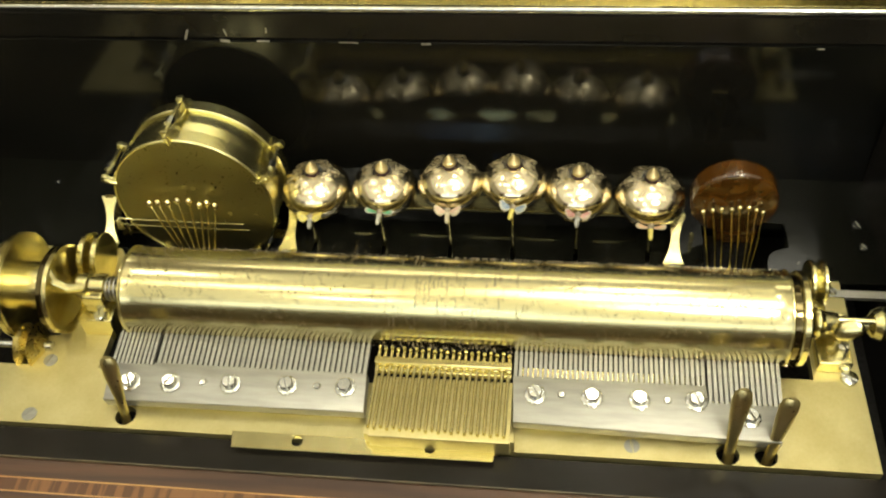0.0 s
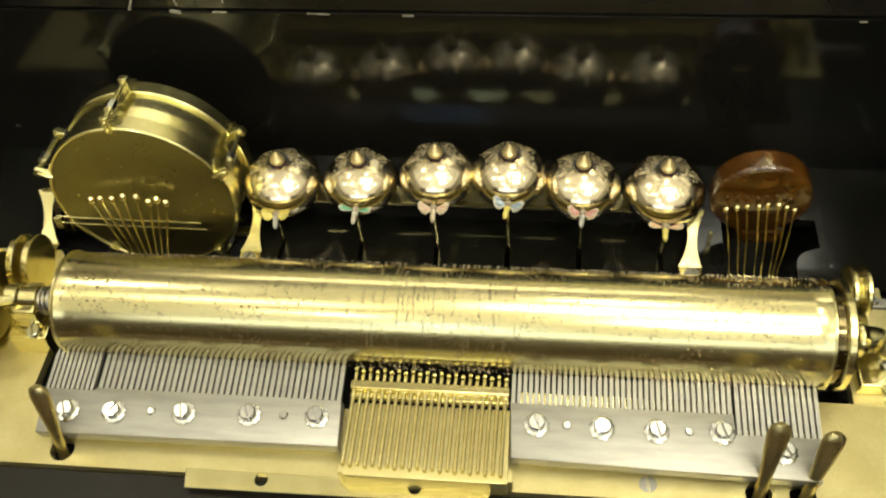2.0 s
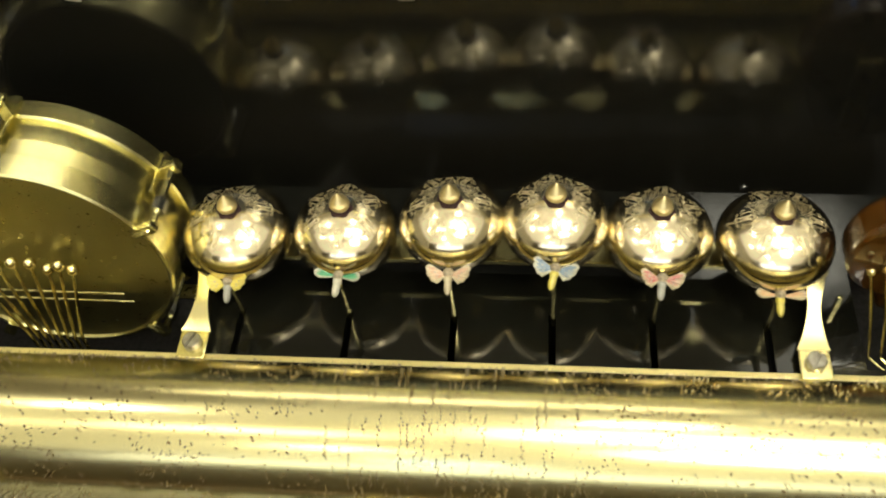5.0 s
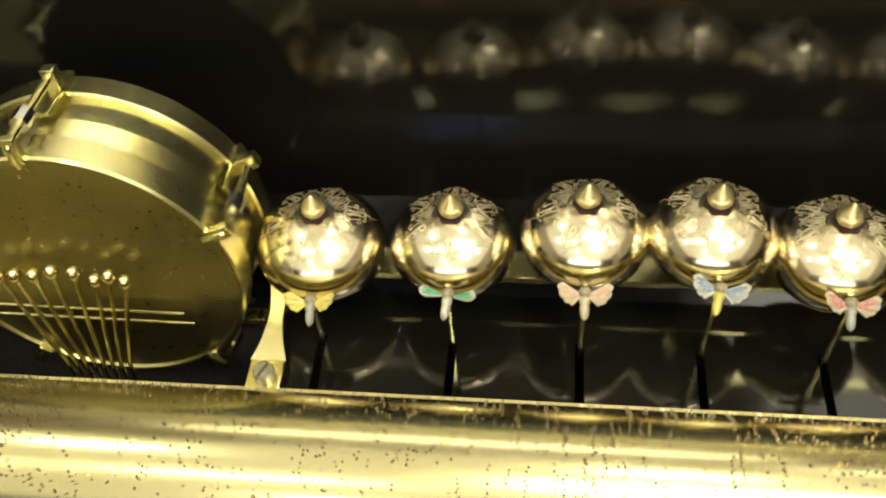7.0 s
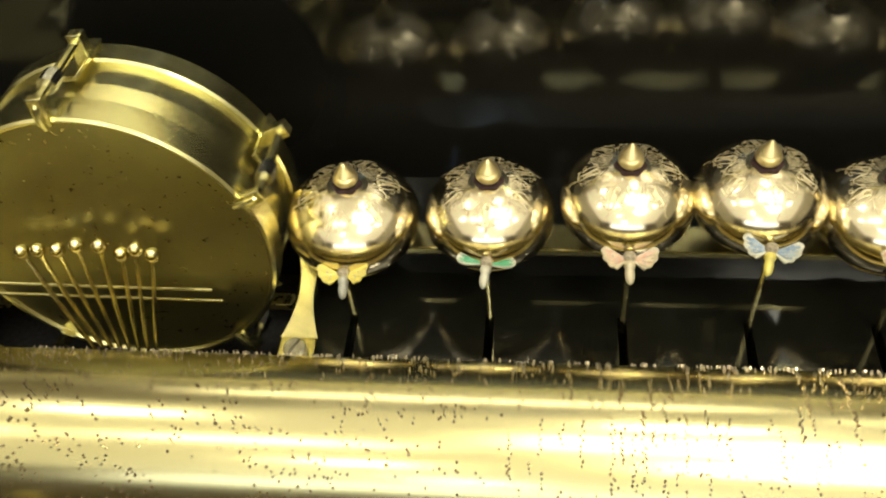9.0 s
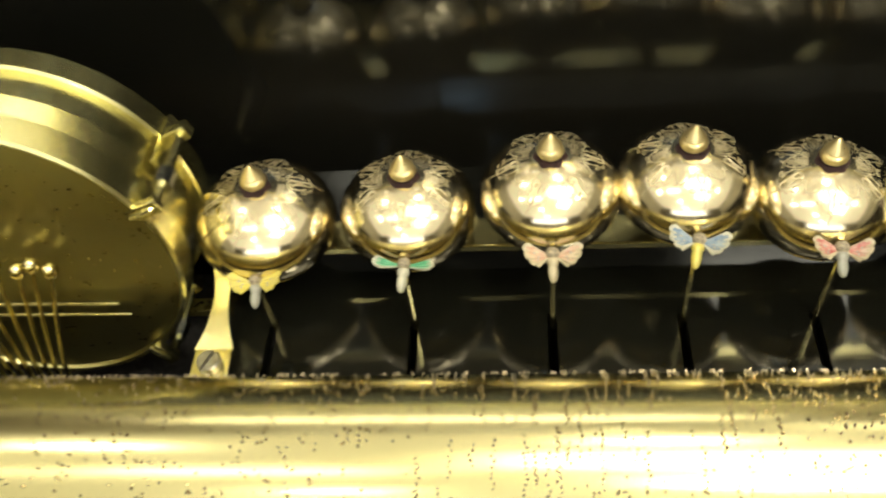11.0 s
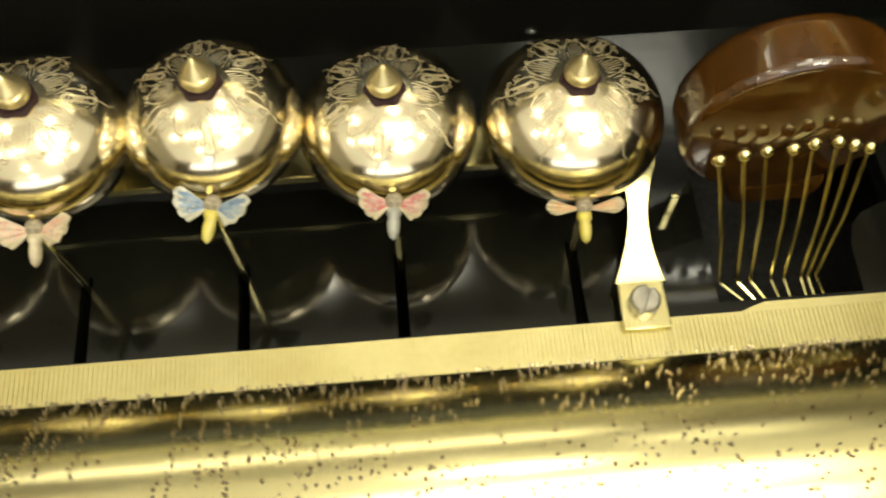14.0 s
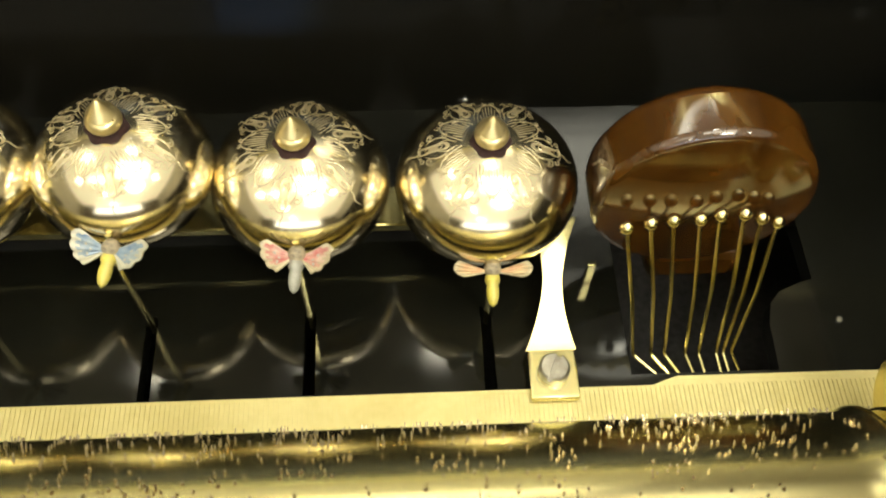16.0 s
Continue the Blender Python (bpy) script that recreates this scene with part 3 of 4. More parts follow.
# ---- striker levers between the combs ----
def striker_rack():
    r = empty("striker_rack", -0.0125, -0.03, 0.0, "row of slender brass striker levers on a brass block", "levers")
    lay(r, "base_block", boxed(-0.0500, 0.0275, -0.0520, -0.0135, 0.0, 0.0125, 0.0006), brass_plate)
    lay(r, "front_step", boxed(-0.0530, 0.0300, -0.0500, -0.0440, 0.0, 0.0105, 0.0005), brass_plate)
    lay(r, "guide_bar", boxed(-0.0515, 0.0265, -0.0095, -0.0050, 0.0150, 0.0200, 0.0005), brass)
    lay(r, "guide_step", boxed(-0.0515, 0.0265, -0.0125, -0.0095, 0.0130, 0.0165, 0.0005), brass)
    n = 22
    rod = finish("lever", tube([(0, 0, 0), (0, 0.020, 0.0012), (0, 0.040, 0.0026), (0, 0.0470, 0.0034)], 0.00105, 10), brass)
    head = finish("tip", lathe([(0.0, -0.0012), (0.0010, -0.001), (0.0013, 0.0), (0.0013, 0.0022), (0.0009, 0.003), (0.0, 0.0032)], 12), brass)
    block = finish("hinge_block", boxed(-0.0012, 0.0012, -0.0020, 0.0022, 0.0, 0.0024, 0.0003), brass)
    foot = finish("foot_pin", lathe([(0.0, 0.0), (0.0010, 0.0), (0.0010, 0.0022), (0.0006, 0.003), (0.0, 0.003)], 10), brass)
    base = r.matrix_basis.translation
    for i in range(n):
        u = i / (n - 1)
        xt, xb = -0.0497 + u * 0.0745, -0.0503 + u * 0.0745
        lean = math.degrees(math.atan2(xt - xb, 0.047))
        yb = -0.0470 - 0.0010 * (i % 2) - 0.001 * u
        t = part("lever", rod, None, r)
        t.matrix_basis = Matrix.Translation(Vector((xb, yb, 0.0145)) - base) @ pose(0, 0, 0, 0, 0, -lean)
        part("tip", head, None, t).matrix_basis = pose(0, 0.0482, 0.0030)
        part("hinge_block", block, None, t).matrix_basis = pose(0, 0.0395, 0.0024)
        part("foot_pin", foot, None, t).matrix_basis = pose(0, 0.0004, -0.003)


striker_rack()


# ---- control levers ----
def control_lever(x, y, tip, label):
    e = empty("control_lever", x, y, -0.006, label, "lever", "control levers")
    v = Vector(tip) - Vector((x, y, -0.012))
    pts = [Vector((x, y, -0.012)) + v * u for u in (0, 0.25, 0.45, 0.6, 0.75, 0.88, 0.96, 1.0)]
    rad = (0.0030, 0.0030, 0.0032, 0.0040, 0.0049, 0.0053, 0.0046, 0.0024)
    bm = bmesh.new()
    d = v.normalized()
    s = Vector((1, 0, 0))
    s = (s - d * s.dot(d)).normalized()
    u = d.cross(s)
    rings = [[bm.verts.new(p + r * (math.cos(k * math.pi / 8) * s + 0.55 * math.sin(k * math.pi / 8) * u)) for k in range(16)] for p, r in zip(pts, rad)]
    for a, b in zip(rings, rings[1:]):
        for k in range(16):
            bm.faces.new((a[k], a[(k + 1) % 16], b[(k + 1) % 16], b[k]))
    bm.faces.new(rings[0][::-1])
    bm.faces.new(rings[-1])
    lay(e, "handle", bm, brass_dark)


brass_dark = material("bronzed_lever_brass", (0.60, 0.52, 0.26), 0.33, 1.0, (0.50, 0.42, 0.19), 60)
LEVER = "bronzed paddle-shaped control lever standing in a hole"
control_lever(-0.1960, -0.0450, (-0.1955, -0.0310, 0.0440), LEVER)
control_lever(0.1440, -0.0470, (0.1462, -0.0310, 0.0455), LEVER)
control_lever(0.1640, -0.0466, (0.1712, -0.0310, 0.0395), LEVER)


# ---- gearing at the two ends ----
def left_gear():
    w = empty("spring_drive_wheel", -0.275, AX_Y, -0.006, "large brass drive wheel with hub and stop disc", "wheel")
    lay(w, "wheel", disc_x(-0.2780, -0.2740, 0.0315, AX_Y, AX_Z, 0.0006, 64), brass)
    lay(w, "wheel_rim", disc_x(-0.2845, -0.2782, 0.0285, AX_Y, AX_Z, 0.0006, 64), brass_old)
    lay(w, "hub", lathe([(0.0, -0.274), (0.0150, -0.274), (0.0150, -0.2545), (0.0, -0.2545)], 40, Matrix.Translation((0, AX_Y, AX_Z)) @ ALONG_X), brass)
    teeth = bmesh.new()
    for i in range(90):
        a = 2 * math.pi * i / 90
        box(teeth, -0.2778, -0.2742, -0.0008, 0.0008, 0.0312, 0.0328, 0, Matrix.Translation((0, AX_Y, AX_Z)) @ pose(0, 0, 0, math.degrees(a), 0, 0))
    tagged(lay(w, "gear_teeth", teeth, brass), kind="stuff")
    d = empty("stop_disc", -0.257, AX_Y, -0.006, "brass stop disc backed by a dark plate", "disc")
    lay(d, "dark_plate", disc_x(-0.2545, -0.2510, 0.0275, AX_Y, AX_Z - 0.002, 0.0005, 56), ring_black)
    at = Matrix.Translation((0, AX_Y, AX_Z - 0.002)) @ ALONG_X
    lay(d, "cupped_disc", lathe([(0.0, -0.2500), (0.0225, -0.2503), (0.0262, -0.2480), (0.0275, -0.2480), (0.0275, -0.2507), (0.0, -0.2510)], 64, at), brass)
    b = empty("bearing_block", -0.237, AX_Y, -0.006, "brass bearing block with clamp screws and thumb lever", "bearing")
    lay(b, "block", boxed(-0.2400, -0.2190, 0.0130, 0.0440, -0.006, 0.0150, 0.0008), brass)
    lay(b, "cap", boxed(-0.2360, -0.2220, 0.0190, 0.0390, 0.0150, 0.0300, 0.0015), brass)
    lay(b, "collar", lathe([(0.0, -0.2400), (0.0070, -0.2400), (0.0078, -0.2385), (0.0078, -0.2320), (0.0064, -0.2310), (0.0064, -0.2220), (0.0074, -0.2210), (0.0, -0.2205)], 28,
                           Matrix.Translation((0, AX_Y, AX_Z + 0.002)) @ ALONG_X), brass)
    lay(b, "thumb_lever", tube([(-0.2340, AX_Y - 0.004, AX_Z + 0.006), (-0.2420, AX_Y - 0.008, AX_Z + 0.009), (-0.2490, AX_Y - 0.007, AX_Z + 0.013), (-0.2540, AX_Y - 0.002, AX_Z + 0.018)], 0.0028, 10, taper=1.4), brass)
    for x, y, z, a in ((-0.2260, 0.0160, 0.015, 20), (-0.2230, 0.0425, 0.015, -40), (-0.2385, 0.0400, 0.015, 10)):
        s = part("screw", screw_mesh(0.0036, 0.003, a), None, b, "bright slotted screw")
        s.matrix_basis = Matrix.Translation(Vector((x, y, z)) - b.matrix_basis.translation)
    p = empty("guide_flanges", -0.240, 0.060, 0.0, "pair of upright rounded brass flanges", "bracket")
    for x in (-0.2470, -0.2385):
        bm = lathe([(0.0, x), (0.0155, x), (0.0160, x + 0.0006), (0.0160, x + 0.0030), (0.0155, x + 0.0036), (0.0, x + 0.0036)], 40, Matrix.Translation((0, 0.0580, 0.0210)) @ ALONG_X)
        lay(p, "flange", bm, brass)
    lay(p, "spacer", boxed(-0.2440, -0.2380, 0.050, 0.066, 0.0, 0.012, 0.0005), brass_old)
    g = empty("governor_pulley", -0.266, 0.000, -0.012, "small brass governor pulley half sunk in the bedplate notch", "pulley")
    at = Matrix.Translation((0, 0.0020, 0.0015)) @ ALONG_X
    lay(g, "pulley", lathe([(0.0, -0.2760), (0.0130, -0.2760), (0.0145, -0.2748), (0.0125, -0.2725), (0.0090, -0.2700), (0.0125, -0.2675), (0.0145, -0.2660), (0.0105, -0.2640), (0.0, -0.2600)], 36, at), brass_old)
    lay(g, "spindle", lathe([(0.0, -0.30), (0.003, -0.30), (0.003, -0.2570), (0.0, -0.2570)], 14, at), steel_bright)


def right_end():
    f = empty("guide_flanges", 0.199, 0.055, 0.0, "pair of upright rounded brass flanges", "bracket")
    for x in (0.1932, 0.1998):
        bm = lathe([(0.0, x), (0.0128, x), (0.0136, x + 0.0009), (0.0136, x + 0.0024), (0.0128, x + 0.0033), (0.0, x + 0.0033)], 40, Matrix.Translation((0, 0.0575, 0.0240)) @ ALONG_X)
        lay(f, "flange", bm, brass)
    lay(f, "spacer", lathe([(0.0, 0.1960), (0.0124, 0.1962), (0.0104, 0.1981), (0.0124, 0.2000), (0.0, 0.2002)], 40, Matrix.Translation((0, 0.0575, 0.0240)) @ ALONG_X), brass)
    lay(f, "post", boxed(0.1955, 0.2010, 0.0530, 0.0620, 0.0, 0.0135, 0.0005), brass)
    b = empty("bearing_block", 0.206, AX_Y, 0.0, "brass bearing block with clamp screw and thumb lever", "bearing")
    lay(b, "block", boxed(0.1975, 0.2160, 0.0120, 0.0460, 0.0, 0.0090, 0.0008), brass)
    lay(b, "pillar", boxed(0.2000, 0.2130, 0.0330, 0.0470, 0.0090, 0.0260, 0.0012), brass)
    lay(b, "boss", lathe([(0.0, 0.1900), (0.0055, 0.1900), (0.0085, 0.1930), (0.0090, 0.1955), (0.0070, 0.1985), (0.0060, 0.2060), (0.0, 0.2060)], 28,
                         Matrix.Translation((0, AX_Y, AX_Z - 0.003)) @ ALONG_X), brass)
    lay(b, "thumb_lever", ball(bmesh.new(), 0, 0, 0, 0.0088, 0.26), brass)
    b.children[-1].matrix_basis = Matrix.Translation((0.0040, -0.0080, 0.0280)) @ pose(0, 0, 0, 48, -28, 0) @ Matrix.Diagonal((1, 0.66, 1, 1))
    lay(b, "lever_stem", tube([(0.2035, AX_Y - 0.001, 0.0235), (0.2080, AX_Y - 0.006, 0.0265)], 0.0018, 10), brass)
    s = part("screw", screw_mesh(0.0036, 0.0065, 25), None, b, "tall slotted steel screw")
    s.matrix_basis = Matrix.Translation(Vector((0.2102, 0.0205, 0.009)) - b.matrix_basis.translation)
    k = empty("arbor_knob", 0.232, AX_Y, 0.0, "turned brass knob on the cylinder arbor", "knob")
    lay(k, "knob", lathe([(0.0, 0.2190), (0.0035, 0.2190), (0.0042, 0.2230), (0.0078, 0.2255), (0.0098, 0.2290), (0.0098, 0.2330), (0.0070, 0.2350), (0.0092, 0.2380), (0.0080, 0.2420), (0.0, 0.2430)], 32,
                         Matrix.Translation((0, AX_Y + 0.002, AX_Z - 0.005)) @ ALONG_X), brass)
    r = empty("steel_link_bar", 0.23, 0.062, 0.0, "flat grey steel link bar with screw", "bar")
    lay(r, "bar", boxed(0.2090, 0.2480, 0.0580, 0.0635, 0.0080, 0.0110, 0.0004), steel)
    lay(r, "post", boxed(0.2080, 0.2130, 0.0570, 0.0690, 0.0, 0.0080, 0.0005), brass)
    s = part("screw", screw_mesh(0.0024, 0.0022, 40), None, r, "small slotted screw")
    s.matrix_basis = Matrix.Translation(Vector((0.2115, 0.0610, 0.011)) - r.matrix_basis.translation)


left_gear()
right_end()


# ---- bells ----
DOME = 0.72


def bell_profile(a):
    """Outer curve from the top down, then back up inside; z = 0 at the widest ring."""
    out = [(0.0, DOME * a)]
    out += [(a * math.sin(t), DOME * a * math.cos(t)) for t in [math.pi / 2 * i / 18 for i in range(1, 19)]]
    low = [(0.985, -0.13), (0.94, -0.235), (0.87, -0.32), (0.835, -0.345), (0.82, -0.37), (0.825, -0.395), (0.79, -0.44), (0.73, -0.485), (0.69, -0.50), (0.665, -0.485), (0.70, -0.44), (0.76, -0.36), (0.86, -0.2), (0.90, 0.0), (0.75, 0.42), (0.4, 0.62), (0.0, 0.69)]
    return out + [(r * a, z * a) for r, z in low]


def on_bell(a, th, ph):
    """A place on the dome at polar angle th from the top, turned by ph."""
    n = Vector((math.sin(th) * math.cos(ph), math.sin(th) * math.sin(ph), math.cos(th) / DOME)).normalized()
    return Vector((a * math.sin(th) * math.cos(ph), a * math.sin(th) * math.sin(ph), DOME * a * math.cos(th))) + n * 0.00003, n


def engraving(a):
    """Frosted scrollwork round the top: six leaf ovals with scrolls and hatching, as thin raised lines."""
    bm = bmesh.new()

    def line(path, w):
        rows = []
        for i, (th, ph) in enumerate(path):
            p, n = on_bell(a, th, ph)
            q, _ = on_bell(a, *path[min(i + 1, len(path) - 1)])
            o, _ = on_bell(a, *path[max(i - 1, 0)])
            side = (q - o).cross(n)
            if side.length < 1e-9:
                continue
            side.normalize()
            ww = 0.92 * w * (0.35 + 0.65 * math.sin(math.pi * (i + 0.5) / len(path)))
            rows.append((bm.verts.new(p - side * ww), bm.verts.new(p + n * 0.00006), bm.verts.new(p + side * ww)))
        for r, s in zip(rows, rows[1:]):
            bm.faces.new((r[0], r[1], s[1], s[0]))
            bm.faces.new((r[1], r[2], s[2], s[1]))

    def local(th0, ph0, u, v):
        """u outwards and v round, both in radians on the dome, from a centre."""
        th = th0 + u
        return th, ph0 + v / max(0.2, math.sin(th))

    def fill(path):
        """A frosted field inside a closed path, a hair above the metal."""
        vs = [bm.verts.new(on_bell(a, *p)[0]) for p in path]
        th, ph = sum(p[0] for p in path) / len(path), sum(p[1] for p in path) / len(path)
        mid = bm.verts.new(on_bell(a, th, ph)[0] + on_bell(a, th, ph)[1] * 0.00004)
        for i in range(len(vs)):
            bm.faces.new((vs[i], vs[(i + 1) % len(vs)], mid))

    def spiral(th, ph, v0, r, sgn, start, turns, w):
        n = 22
        line([local(th, ph, r * (1 - 0.8 * i / n) * math.cos(start + turns * i / n), sgn * (v0 + r * (1 - 0.8 * i / n) * math.sin(start + turns * i / n))) for i in range(n + 1)], w)

    thin = 0.00009 * a / 0.02
    for k in range(6):
        ph = math.pi / 3 * k + 0.26
        # long leaf with its oval, beads and a stem that runs out to a point
        leaf = [local(0.64, ph, 0.20 * math.cos(t), (0.062 + 0.022 * math.cos(2 * t)) * math.sin(t)) for t in [2 * math.pi * i / 24 for i in range(24)]]
        fill(leaf)
        line(leaf + leaf[:1], thin * 1.3)
        line([local(0.63, ph, 0.11 * math.cos(t), 0.036 * math.sin(t)) for t in [2 * math.pi * i / 18 for i in range(19)]], thin)
        line([local(0.82, ph, 0.26 * i / 10, 0.016 * math.sin(i * 0.7)) for i in range(11)], thin * 1.5)
        for sgn in (-1, 1):
            line([local(0.80, ph, 0.05 - 0.05 * i / 6, sgn * (0.02 + 0.055 * math.sin(math.pi * i / 9))) for i in range(7)], thin * 1.4)
            spiral(0.70, ph, 0.150, 0.050, sgn, 2.6, -8.0, thin * 1.35)
            spiral(0.80, ph, 0.110, 0.036, sgn, 3.4, -7.5, thin * 1.2)
            spiral(0.52, ph, 0.135, 0.042, sgn, 0.6, 8.0, thin * 1.3)
            line([local(0.40, ph, 0.34 * i / 12, sgn * (0.035 + 0.095 * math.sin(math.pi * i / 14))) for i in range(13)], thin * 1.4)
            line([local(0.36, ph, 0.26 * i / 10, sgn * (0.02 + 0.05 * math.sin(math.pi * i / 10))) for i in range(11)], thin)
        # fan of ribbed petals between two leaves
        ph2 = ph + math.pi / 6
        fan = [local(0.30, ph2, 0.33 * math.sin(math.pi * i / 20) ** 0.8, 0.125 * math.cos(math.pi * i / 20)) for i in range(21)]
        line(fan, thin * 1.9)
        for j in range(7):
            line([local(0.31, ph2, (0.30 - 0.022 * (j - 3) ** 2) * i / 6, (j - 3) * (0.026 + 0.006 * i / 6)) for i in range(7)], thin * 1.3)
        for sgn in (-1, 1):
            spiral(0.66, ph2, 0.035, 0.034, sgn, 0.2, 7.0, thin * 1.2)
    return bm


def bell(x, fz, a, turn):
    zc = fz - 0.0050 - DOME * a
    b = empty("bell", x, BELL_Y, zc, "polished gilt bell engraved with scrollwork, brass finial on top", "bell", "row of bells")
    dome = part("dome", lathe(bell_profile(a), 72), gold_bell, b)
    dome.data.materials.append(gold_matt)
    for f in dome.data.polygons:
        if f.center.z > DOME * a * 0.68 and f.normal.z > 0:
            f.material_index = 1
    part("engraving", engraving(a), gold_frost, b, "pale frosted engraved scrolls").matrix_basis = pose(0, 0, 0, 0, 0, turn)
    top = DOME * a
    washer = lathe([(0.0, top + 0.0007), (0.0040, top + 0.0005), (0.0047, top - 0.0001), (0.0047, top - 0.0014)], 48)
    for v in washer.verts:
        if v.co.xy.length > 0.004:
            v.co.xy *= 1 + 0.07 * math.cos(6 * math.atan2(v.co.y, v.co.x))
    part("felt_washer", washer, felt, b, "dark red felt washer")
    k = top + 0.0004
    part("finial", lathe([(0.0, k), (0.0026, k), (0.0034, k + 0.0005), (0.0039, k + 0.0013), (0.0041, k + 0.0022), (0.0038, k + 0.0031), (0.0031, k + 0.0037), (0.0027, k + 0.0038), (0.0026, k + 0.0040),
                          (0.0032, k + 0.0041), (0.0034, k + 0.0044), (0.0031, k + 0.0048), (0.0021, k + 0.0061), (0.0012, k + 0.0073), (0.0005, k + 0.0082), (0.0, k + 0.0084)], 24), finial_brass, b, "turned brass acorn finial")
    part("stem", lathe([(0.0, 0.012 - zc), (0.0030, 0.012 - zc), (0.0030, top * 0.8), (0.0, top * 0.8)], 14), brass, b)


finial_brass = material("pale_turned_brass", (0.80, 0.66, 0.34), 0.34, 0.9, (0.74, 0.60, 0.29), 200, bump=0.03, bump_scale=900)
for i, (x, fz, a, _) in enumerate(BELLS):
    bell(x, fz, a, (0, 14, -9, 22, 5, -17)[i])


# ---- stand for the bells and the drum ----
def bracket(x, lean, root):
    n = 16
    rows = []
    bm = bmesh.new()
    for i in range(n + 1):
        u = i / n
        w = 0.0024 + 0.0036 * abs(2 * u - 1.05) ** 1.8
        y, z = 0.0855 + 0.0325 * u, 0.0022 + 0.0105 * u ** 1.2
        cx = x + lean * u
        rows.append([bm.verts.new((cx + sx * w, y - 0.0004 * sz, z + 0.0009 * sz)) for sx, sz in ((-1, -1), (1, -1), (1, 1), (-1, 1))])
    for r, s in zip(rows, rows[1:]):
        for k in range(4):
            bm.faces.new((r[k], r[(k + 1) % 4], s[(k + 1) % 4], s[k]))
    bm.faces.new(rows[0])
    bm.faces.new(rows[-1][::-1])
    arm = lay(root, "bracket_arm", bm, brass, "waisted polished brass arm")
    lay(root, "bracket_foot", boxed(x - 0.0060, x + 0.0060, 0.0725, 0.0860, 0.0003, 0.0030, 0.0005), brass)
    s = part("screw", screw_mesh(0.0038, 0.0030, -25, steel_worn), None, root, "slotted steel screw")
    s.matrix_basis = Matrix.Translation(Vector((x, 0.0795, 0.003)) - root.matrix_basis.translation)


stand = empty("bell_stand", 0.0, BELL_Y, 0.0, "flat brass bell rail on waisted brackets", "stand")
lay(stand, "rail", boxed(-0.1280, 0.1290, 0.1170, 0.1290, 0.0100, 0.0130, 0.0004), brass)
bracket(-0.1258, 0.001, stand)
bracket(0.1215, 0.003, stand)


